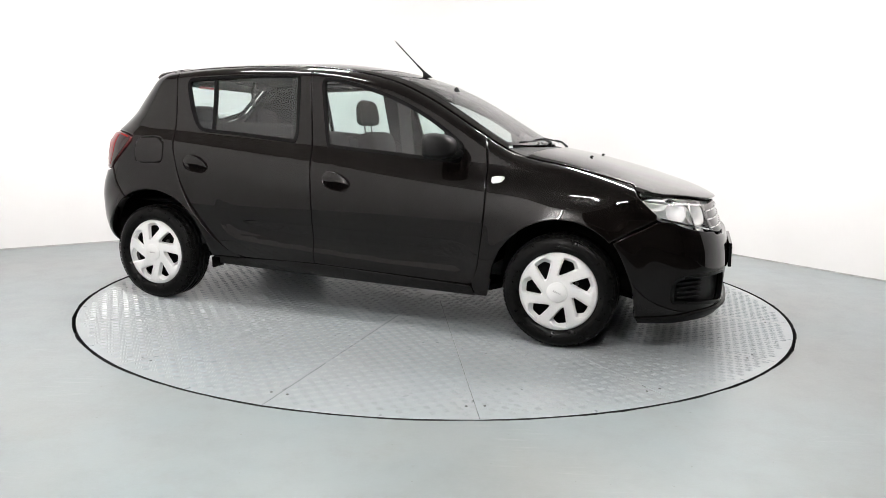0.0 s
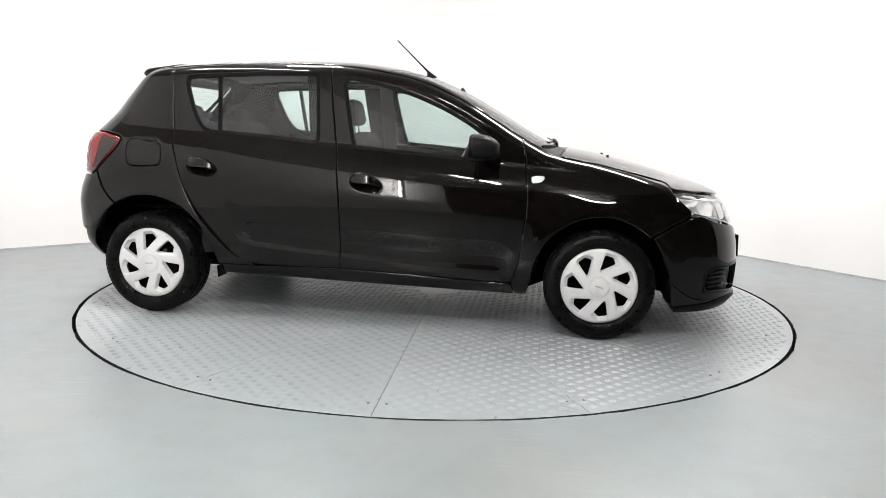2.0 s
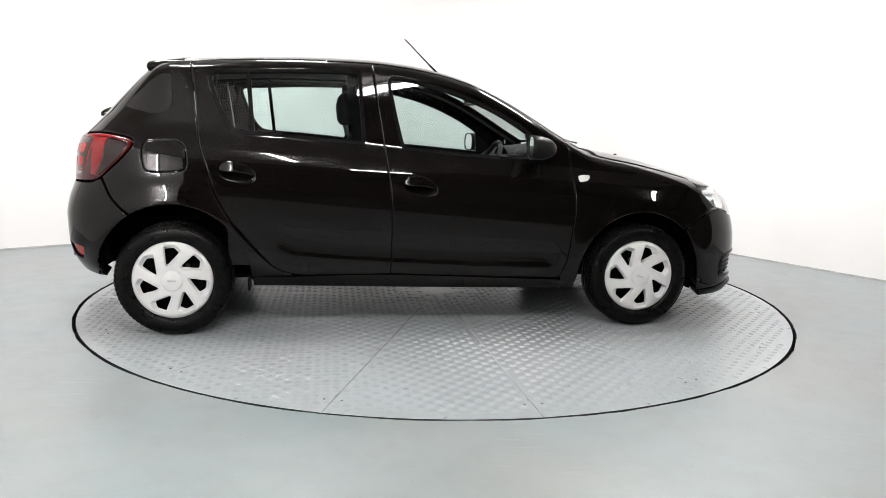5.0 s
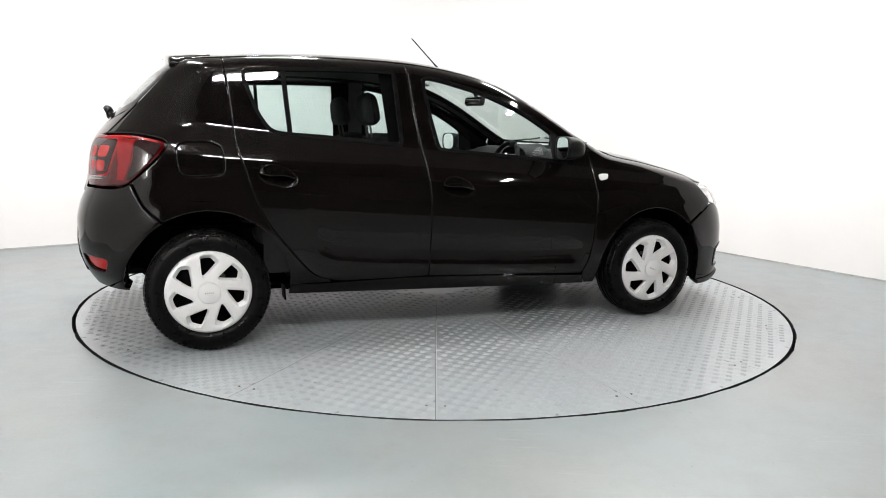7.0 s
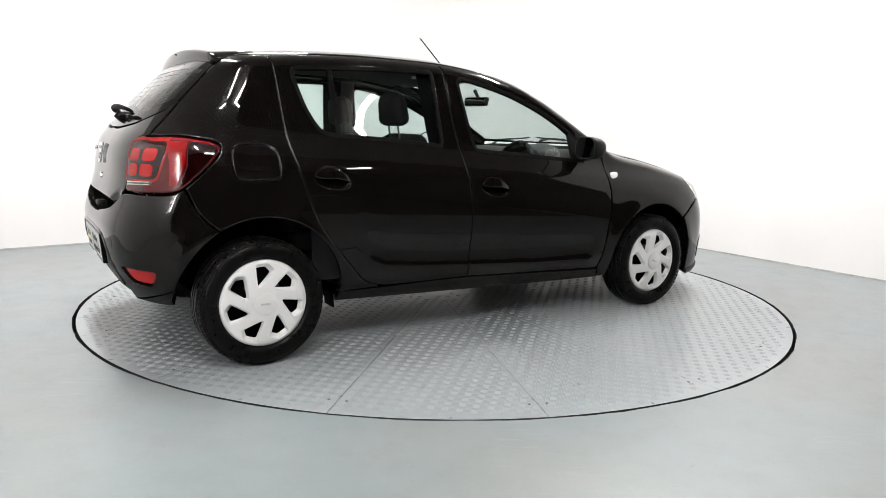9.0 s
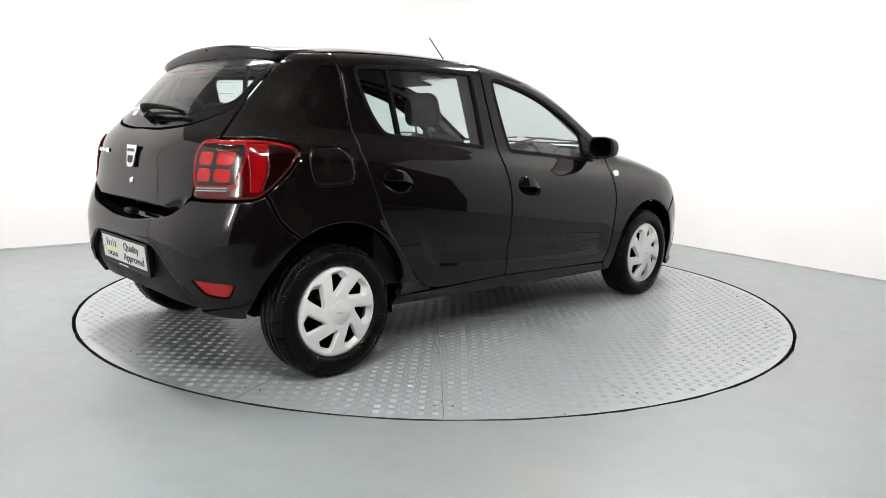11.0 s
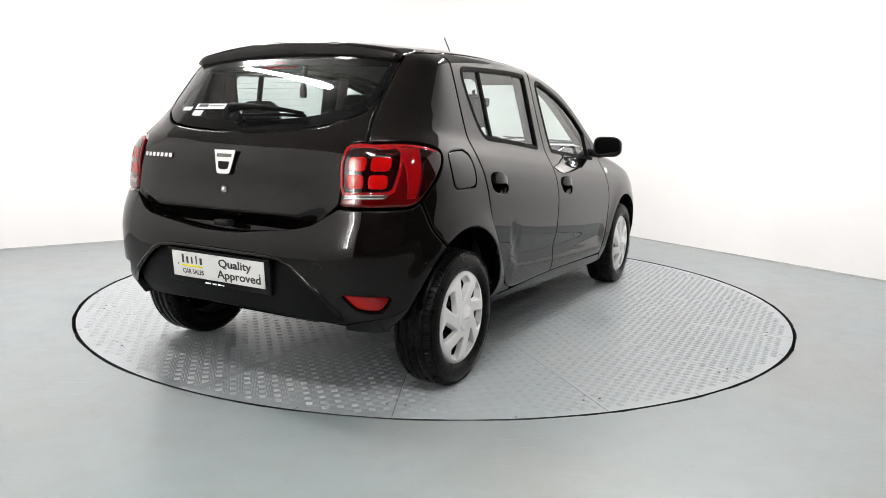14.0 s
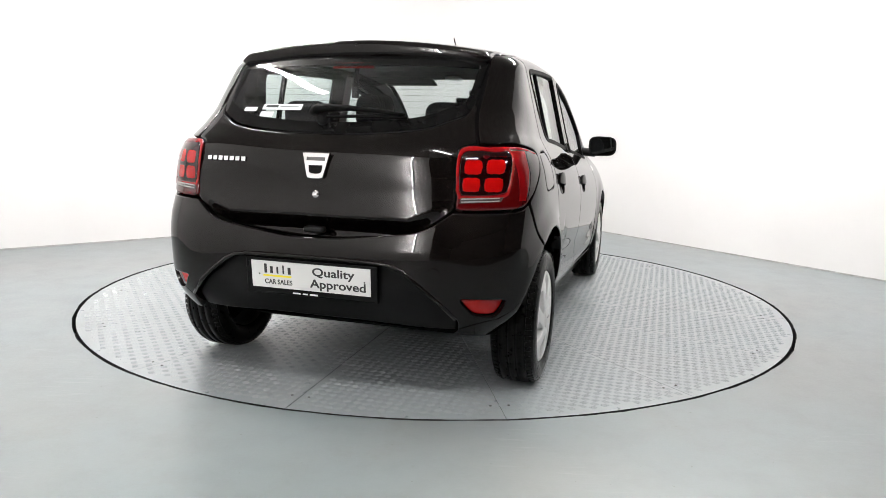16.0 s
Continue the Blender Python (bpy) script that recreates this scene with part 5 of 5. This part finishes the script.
def tail_marks():
    m = rear_face(0.0, 0.955, 0.006)
    shield = spline([(-0.060, 0.052, "s"), (0.060, 0.052, "s"), (0.036, -0.042), (0.022, -0.050), (-0.022, -0.050), (-0.036, -0.042)], True, 0.01)
    badge = part("badge", slab(shield, 0.008, m, 0.003), CHROME, CAR, "silver shield badge", smooth=False)
    part("badge_band", slab(rect(-0.040, 0.020, 0.040, 0.034), 0.0012, m @ pose(0, 0, 0.008), 0), plastic("dark_badge_print", (0.10, 0.10, 0.10), 0.4), badge, smooth=False)
    part("badge_slot", slab(spline([(-0.030, 0.002, "s"), (0.030, 0.002, "s"), (0.022, -0.028), (-0.022, -0.028)], True, 0.006), 0.0012, m @ pose(0, 0, 0.008), 0), GLOSS_PLASTIC, badge, smooth=False)
    bm = bmesh.new()
    k = rear_face(0.0, 0.845, 0.0)
    bmesh.ops.create_cone(bm, cap_ends=True, segments=20, radius1=0.017, radius2=0.014, depth=0.012, matrix=k)
    part("boot_lock", bm, CHROME, CAR, "round chrome boot lock")
    # model name, drawn as plain bars
    for i in range(7):
        y = 0.505 - 0.0285 * i
        kk = rear_face(y, 0.972, 0.001)
        part("name_bar", slab(rect(-0.0105, -0.009, 0.0105, 0.009), 0.003, kk, 0.0008), CHROME, CAR, "silver raised bar", smooth=False)
    # plate and its holder, upright and tilted back a little
    hold = Matrix.Translation((-1.886, 0, 0.517)) @ Matrix.Rotation(radians(-90), 4, "Z") @ Matrix.Rotation(radians(90 + 5), 4, "X")
    ob = part("plate_holder", slab(rect(-0.287, -0.078, 0.287, 0.070), 0.020, hold, 0.004), GLOSS_PLASTIC, CAR, "black plate holder", smooth=False)
    pm = hold @ pose(0, 0.003, 0.020)
    pl = part("display_plate", slab(rect(-0.260, -0.055, 0.260, 0.055), 0.003, pm, 0.001), PLATE_WHITE, CAR, "white dealer display plate", smooth=False)
    tm = pm @ pose(0, 0, 0.0036)
    letters("Quality", 0.047, tm @ pose(0.102, 0.024, 0), INK, pl, "lettering", wide=1.30)
    letters("Approved", 0.048, tm @ pose(0.122, -0.024, 0), INK, pl, "lettering", wide=1.24)
    letters("CAR SALES", 0.028, tm @ pose(-0.140, -0.030, 0), INK, pl, "lettering", wide=0.92)
    for i, (w, h) in enumerate(((0.020, 0.042), (0.020, 0.032), (0.014, 0.032), (0.012, 0.040), (0.022, 0.032))):
        x = -0.195 + 0.0265 * i
        part("brand_bar", slab(rect(x - w * 0.3, 0.006, x + w * 0.3, 0.006 + h * 0.9), 0.0006, tm, 0), INK, pl, "black bar", smooth=False)
    part("brand_underline", slab(rect(-0.207, -0.008, -0.080, 0.000), 0.0006, tm, 0), YELLOW, pl, "yellow underline", smooth=False)
    for x in (-0.225, 0.235):
        bm = bmesh.new()
        bmesh.ops.create_cone(bm, cap_ends=True, segments=10, radius1=0.004, radius2=0.003, depth=0.002, matrix=pm @ pose(x, 0.0, 0.004))
        part("plate_screw", bm, STEEL, pl, smooth=False)
    for i, (x, w) in enumerate(((-0.062, 0.034), (-0.024, 0.022), (0.014, 0.036))):
        part("holder_mark", slab(rect(x - w / 2, -0.071, x + w / 2, -0.065), 0.0005, hold @ pose(0, 0, 0.0205), 0), WHITE_INK, ob, "white bar", smooth=False)
    # stickers on the rear window
    for y, z, w, h, mat, lab in ((0.235, 1.190, 0.19, 0.030, WHITE_INK, "white sticker"), (0.300, 1.160, 0.065, 0.030, WHITE_INK, "white sticker"), (0.395, 1.180, 0.070, 0.022, WHITE_INK, "white printed mark")):
        kk = rear_face(y, z, -0.006)
        st = part("window_sticker", slab(rect(-w / 2, -h / 2, w / 2, h / 2), 0.0006, kk, 0), mat, CAR, lab, smooth=False)
        if w > 0.1:
            part("sticker_print", slab(rect(-0.08, -0.004, -0.02, 0.010), 0.0004, kk @ pose(0, 0, 0.0008), 0), INK, st, smooth=False)
            part("sticker_print", slab(rect(-0.01, -0.002, 0.08, 0.006), 0.0004, kk @ pose(0, 0, 0.0008), 0), plastic("grey_print", (0.3, 0.3, 0.3), 0.5), st, smooth=False)


def underbody():
    bm = bmesh.new()
    rows = []
    for x in np.linspace(-1.80, 1.95, 40):
        arch = any(abs(x - c) < 0.40 for c in (-1.29, 1.295))
        w = 0.54 if arch else 0.745
        if x < -1.6 or x > 1.75:
            w = 0.50
        z = 0.235 if x < 1.6 else 0.215
        if x < -1.55:
            z = 0.33
        rows.append([(x, -w, z + 0.04), (x, -w + 0.06, z), (x, w - 0.06, z), (x, w, z + 0.04)])
    part("floor_pan", loft(rows), LINER, CAR, "black underbody")
    for x, r in ((-1.29, 0.425), (1.295, 0.40)):
        for side in (-1, 1):
            rows = []
            for y in ((0.765, 0.74, 0.54, 0.50) if x < 0 else (0.755, 0.74, 0.54, 0.50)):
                rr = r - (0.012 if y > 0.75 else 0.0)
                rows.append([(x + rr * math.cos(a), side * y, 0.30 + rr * math.sin(a)) for a in np.linspace(math.radians(12), math.radians(168), 28)])
            rows.append([(x + 0.02 * math.cos(a), side * 0.49, 0.30 + 0.02 * math.sin(a)) for a in np.linspace(math.radians(12), math.radians(168), 28)])
            part("wheel_arch_liner", loft([r[::side] for r in rows]), LINER, CAR, "matt black wheel arch liner")
    for side in (-1, 1):
        bm = bmesh.new()
        box(bm, (0.008, 0.11, 0.07), pose(-0.917, side * 0.70, 0.250, 0, -4), 0.003)
        part("mud_flap", bm, RUBBER, CAR, "black mud flap")
        bm = bmesh.new()
        box(bm, (0.02, 0.16, 0.07), pose(1.690, side * 0.62, 0.225, 0, 12), 0.006)

        part("air_deflector", bm, RUBBER, CAR, "black air deflector")
        # sheet added to stop the bright wall showing between bumper and rear wheel
        bm = bmesh.new()
        box(bm, (0.012, 0.30, 0.14), pose(-1.668, side * 0.585, 0.415, 0, 4), 0.004)
        part("splash_shield", bm, LINER, CAR, "black sheet added to close the gap behind the rear wheel")
        # the same in front: an added sheet blocks light past the arch liner
        bm = bmesh.new()
        box(bm, (0.012, 0.34, 0.26), pose(1.672, side * 0.600, 0.335, 0, -4), 0.004)
        part("splash_shield", bm, LINER, CAR, "black sheet added to close the gap before the front wheel")
    bm = bmesh.new()
    rod(bm, (-1.30, -0.65, 0.29), (-1.30, 0.65, 0.29), 0.035, None, 14)
    part("rear_axle", bm, LINER, CAR)
    bm = bmesh.new()
    box(bm, (0.30, 0.36, 0.10), pose(-1.52, 0.28, 0.39), 0.04)
    part("silencer", bm, STEEL, CAR, "steel exhaust silencer")
    part("exhaust_pipe", tube([(0.9, 0.1, 0.23), (-0.9, 0.1, 0.22), (-1.35, 0.25, 0.28)], 0.025, 10), STEEL, CAR)
    bm = bmesh.new()
    box(bm, (0.46, 0.62, 0.16), pose(-0.74, 0.0, 0.25), 0.04)
    part("fuel_tank", bm, LINER, CAR)


def heater_lines():
    """Fine heating wires across the rear window."""
    for z in np.linspace(1.165, 1.365, 9):
        w = 0.50 - 0.35 * max(0.0, 1.25 - z)
        pts = []
        for y in np.linspace(-w, w, 17):
            u = u_at(abs(y) + 1e-4, z)
            q, n = skin(u, z), skin_normal(u, z)
            pts.append((q[0] - n[0] * 0.006, math.copysign(abs(q[1]), y), q[2]))
        part("heater_wire", tube(pts, 0.0005, 4), INNER, CAR, "fine dark heater wire")


def cushion(size, m, bevel, mat, name, parent, label="", taper=None):
    bm = bmesh.new()
    box(bm, size, m, bevel, 4, taper)
    return part(name, bm, mat, parent, label)


def cabin():
    # floor, dash, seats, trims: dark, seen through the glass
    rows = [[(x, -0.70, z), (x, 0.70, z)] for x, z in ((1.02, 0.75), (0.95, 0.33), (-0.9, 0.33), (-1.0, 0.60), (-1.75, 0.62))]
    part("cabin_floor", loft(rows), INNER, CAR, "dark cabin carpet")
    prof = [(1.03, 0.985), (0.95, 1.000), (0.80, 1.005), (0.70, 0.985), (0.62, 0.930), (0.60, 0.80), (0.66, 0.62), (0.75, 0.45)]
    part("dashboard", loft([[(x, y, z - 0.02 * (abs(y) > 0.6)) for x, z in prof] for y in np.linspace(-0.69, 0.69, 20)]), INNER, CAR, "dark grey dashboard")
    bm = bmesh.new()
    rows = [[(0.72 - 0.16 * t, -0.36 + 0.17 * math.cos(a), 0.965 + (0.075 - 0.02 * t) * max(0, math.sin(a))) for a in np.linspace(0, math.pi, 13)] for t in (0, 0.5, 1)]
    part("instrument_hood", loft(rows), INNER, CAR)
    hub = Vector((0.47, -0.36, 0.875))
    tilt = Matrix.Translation(hub) @ Matrix.Rotation(radians(-66), 4, "Y")
    ring = [tilt @ Vector((0.182 * math.cos(a), 0.182 * math.sin(a), 0)) for a in np.linspace(0, 2 * math.pi, 41)]
    sw = part("steering_wheel", tube(ring, 0.015, 10), INNER, CAR, "dark steering wheel")
    bm = bmesh.new()
    box(bm, (0.10, 0.15, 0.05), tilt @ pose(0, 0, 0.0), 0.02, 3)
    part("wheel_boss", bm, INNER, sw)
    for a in (90, -90, 180):
        c, s = math.cos(radians(a)), math.sin(radians(a))
        bm = bmesh.new()
        rod(bm, tilt @ Vector((0.04 * c, 0.04 * s, 0)), tilt @ Vector((0.18 * c, 0.18 * s, 0)), 0.014, 0.012, 8)
        part("wheel_spoke", bm, SILVER if a != 180 else INNER, sw)
    bm = bmesh.new()
    rod(bm, hub, hub + Vector((0.25, 0, -0.10)), 0.03, 0.04, 12)
    part("steering_column", bm, INNER, sw)
    # seats
    for side in (-1, 1):
        y = 0.365 * side
        cushion((0.50, 0.48, 0.20), pose(0.08, y, 0.56, 0, -8), 0.07, CLOTH, "front_seat", CAR, "dark cloth front seat")
        cushion((0.15, 0.47, 0.58), pose(-0.25, y, 0.800, 0, -17), 0.065, CLOTH, "seat_back", CAR, "dark cloth backrest", (1.0, 0.86))
        head = cushion((0.105, 0.265, 0.185), pose(-0.385, y, 1.215, 0, -8), 0.052, CLOTH, "headrest", CAR, "dark cloth headrest", (0.85, 0.86))
        for dy in (-0.055, 0.055):
            bm = bmesh.new()
            rod(bm, (-0.385, y + dy, 1.15), (-0.365, y + dy, 1.03), 0.006, None, 8)
            part("headrest_post", bm, STEEL, head)
    cushion((0.48, 1.28, 0.18), pose(-0.82, 0, 0.60, 0, -8), 0.06, CLOTH, "rear_bench", CAR, "dark cloth rear bench")
    cushion((0.14, 1.26, 0.56), pose(-1.13, 0, 0.86, 0, -20), 0.055, CLOTH, "rear_backrest", CAR, "dark cloth rear backrest")
    for y in (-0.36, 0.36):
        head = cushion((0.09, 0.25, 0.15), pose(-1.245, y, 1.155, 0, -10), 0.045, CLOTH, "rear_headrest", CAR, "dark cloth headrest", (0.85, 0.86))
        for dy in (-0.05, 0.05):
            bm = bmesh.new()
            rod(bm, (-1.245, y + dy, 1.10), (-1.225, y + dy, 1.04), 0.006, None, 8)
            part("headrest_post", bm, STEEL, head)
    cushion((0.42, 1.10, 0.02), pose(-1.47, 0, 0.985), 0.008, INNER, "parcel_shelf", CAR, "dark parcel shelf")
    # inner trims
    for side in (-1, 1):
        for x0, x1 in ((-1.02, -0.24), (-0.16, 0.80)):
            rows = []
            for z, w in ((0.36, 0.74), (0.70, 0.735), (0.90, 0.72), (0.975, 0.715)):
                rows.append([(x, side * w, z - 0.078 * (x if z > 0.95 else 0)) for x in np.linspace(x0, x1, 6)])
            part("door_trim", loft(rows), INNER, CAR, "dark inner door trim")
        rows = [[(-0.20 + 0.05 * c - 0.02 * t, side * (0.715 - 0.11 * t), 0.9 + 0.52 * t) for c in (-1, -0.4, 0.4, 1)] for t in np.linspace(0, 1, 6)]
        part("pillar_trim", loft(rows), HEADLINER, CAR, "grey pillar trim")
        rows = [[(0.10 + 0.80 * t, side * (float(half_width(0.10 + 0.80 * t, roof_edge(0.10 + 0.80 * t))) - 0.03 - 0.06 * c), float(roof_edge(0.10 + 0.80 * t)) - 0.035 + 0.015 * c) for c in (0, 0.5, 1)] for t in np.linspace(0, 1, 10)]
        part("front_pillar_trim", loft(rows), HEADLINER, CAR, "grey pillar trim")
    xs = np.linspace(0.08, -1.36, 20)
    part("headliner", loft([[(x, y, float(top_z(x, y)) - 0.045) for y in np.linspace(-0.52, 0.52, 11)] for x in xs]), HEADLINER, CAR, "pale grey headliner")
    # mirror, courtesy lamp, belt
    bm = bmesh.new()
    box(bm, (0.035, 0.215, 0.062), pose(0.440, 0.0, 1.300, 0, 10, 8), 0.016, 3)
    im = part("interior_mirror", bm, INNER, CAR, "black rear-view mirror")
    bm = bmesh.new()
    box(bm, (0.004, 0.195, 0.046), pose(0.4215, -0.002, 1.303, 0, 10, 8), 0.0015, 1)
    part("mirror_glass", bm, MIRROR, im, "mirror glass", smooth=False)
    bm = bmesh.new()
    rod(bm, (0.45, 0, 1.33), (0.42, 0, 1.375), 0.012, None, 8)
    part("mirror_stem", bm, INNER, im)
    bm = bmesh.new()
    box(bm, (0.12, 0.09, 0.018), pose(0.02, 0, float(top_z(0.02, 0)) - 0.052), 0.008)
    part("courtesy_lamp", bm, PLATE_WHITE, CAR, "pale courtesy lamp")
    for y in (-0.22, 0.22):
        bm = bmesh.new()
        box(bm, (0.16, 0.34, 0.012), pose(0.10, y * 1.5, 1.418, 0, 14), 0.005)
        part("sun_visor", bm, HEADLINER, CAR, "grey sun visor")
    part("seat_belt", tube([(-1.18, 0.12, 1.42), (-1.20, 0.12, 1.35), (-1.20, 0.125, 1.30)], [0.012, 0.014, 0.012], 6), RUBBER, CAR, "dark seat belt")
    bm = bmesh.new()
    box(bm, (0.02, 0.035, 0.055), pose(-1.20, 0.125, 1.275), 0.006)
    part("belt_buckle", bm, INNER, CAR)


def seam_backing():
    """Dark tubes added behind the seams of roof, tailgate and wings, so no light leaks through."""
    for side in (-1, 1):
        pts = []
        for x in np.linspace(1.60, -1.37, 60):
            z = float(roof_edge(x))
            pts.append((x, side * (float(half_width(x, z) * end_factor(x, z)) - 0.020), z - 0.020))
        part("roof_channel", tube(pts, 0.017, 8), LINER, CAR, "black tube added to block light at the seam")
        pts = []
        for x, z in ((-1.400, 1.400), (-1.430, 1.375), (-1.510, 1.290), (-1.590, 1.200)):
            q, n = skin(u_of_x(x, z), z), skin_normal(u_of_x(x, z), z)
            q = q - n * 0.022
            pts.append((q[0], -side * q[1], q[2]))
        for y, z in ((0.628, 1.060), (0.570, 1.020), (0.565, 0.920), (0.560, 0.820)):
            q, n = skin(u_at(y, z), z), skin_normal(u_at(y, z), z)
            q = q - n * 0.040
            pts.append((q[0], -side * q[1], q[2]))
        part("tailgate_channel", tube(pts, 0.018, 8), LINER, CAR, "black tube added to block light at the seam")
        rows = []
        for x in (-0.28, -0.12):
            rows.append([(x + 0.105 * (0.32 - z), side * (float(half_width(x, z)) - 0.040), z) for z in np.linspace(0.30, 1.40, 12)])
        part("centre_pillar", loft(rows), LINER, CAR, "black inner door pillar")


def bumper_trim():
    """The glossy edge over the valance and the shelf under the tailgate's foot."""
    def at(y, z, s, n):
        q = skin(u_at(y, z), z) + skin_normal(u_at(y, z), z) * n
        return (q[0], s * abs(q[1]), q[2])
    line = [(0.586, 0.392), (0.520, 0.466), (0.455, 0.518), (0.385, 0.570), (0.340, 0.591), (0.290, 0.598), (0.20, 0.600), (0.10, 0.601)]
    pts = [at(y, z, 1, -0.004) for y, z in line] + [at(y, z, -1, -0.004) for y, z in line[::-1]]
    part("bumper_lip", tube(pts, 0.010, 8), BLACK, CAR, "glossy black lip over the bumper insert")
    foot = [(0.545, 0.795), (0.520, 0.772), (0.44, 0.728), (0.34, 0.711), (0.24, 0.698), (0.12, 0.687), (0.02, 0.681)]
    rows = [[at(y, z, 1, -d) for y, z in foot] + [at(y, z, -1, -d) for y, z in foot[::-1]] for d in (0.030, 0.15)]
    part("bumper_shelf", loft(rows), LINER, CAR, "black shelf on top of the rear bumper")
    rows = [[at(y, z + h, 1, -0.125) for y, z in foot] + [at(y, z + h, -1, -0.125) for y, z in foot[::-1]] for h in (-0.01, 0.05)]
    bm = bmesh.new()
    box(bm, (0.045, 0.085, 0.026), pose(-1.862, 0, 0.706), 0.010, 3)
    part("tailgate_handle", bm, TRIM, CAR, "black tailgate release handle")
    part("tail_panel", loft(rows), LINER, CAR, "black tail panel")


def front_plate():
    m = Matrix.Translation((2.118, 0, 0.470)) @ Matrix.Rotation(radians(90), 4, "Z") @ Matrix.Rotation(radians(88), 4, "X")
    ob = part("front_plate_holder", slab(rect(-0.275, -0.065, 0.275, 0.065), 0.016, m, 0.004), GLOSS_PLASTIC, CAR, "black plate holder", smooth=False)
    part("front_plate", slab(rect(-0.260, -0.055, 0.260, 0.055), 0.003, m @ pose(0, 0, 0.016), 0.001), PLATE_WHITE, ob, "white dealer display plate", smooth=False)


seam_backing()
bumper_trim()
front_plate()
roof_spoiler()
door_mirror(-1)
door_mirror(1)
antenna()
wipers()
tail_marks()
underbody()
heater_lines()
cabin()


# ---------- what moves ----------
TURNS = [(0.0, -20.31), (1.5, -11.58), (3.5, 0.05), (5.0, 8.75), (7.0, 20.28), (8.0, 26.00), (9.0, 31.80), (10.0, 37.70), (11.5, 46.55), (12.5, 52.32), (13.5, 58.05), (14.5, 63.77), (15.5, 69.50), (16.0, 72.37)]


def motions():
    rows = [(t, pose(0, 0, 0, 0, 0, a)) for t, a in TURNS]
    walk(TURNTABLE, rows)
    walk(CAR, [(t, m @ pose(CAR_X, CAR_Y, 0)) for t, m in rows])


motions()
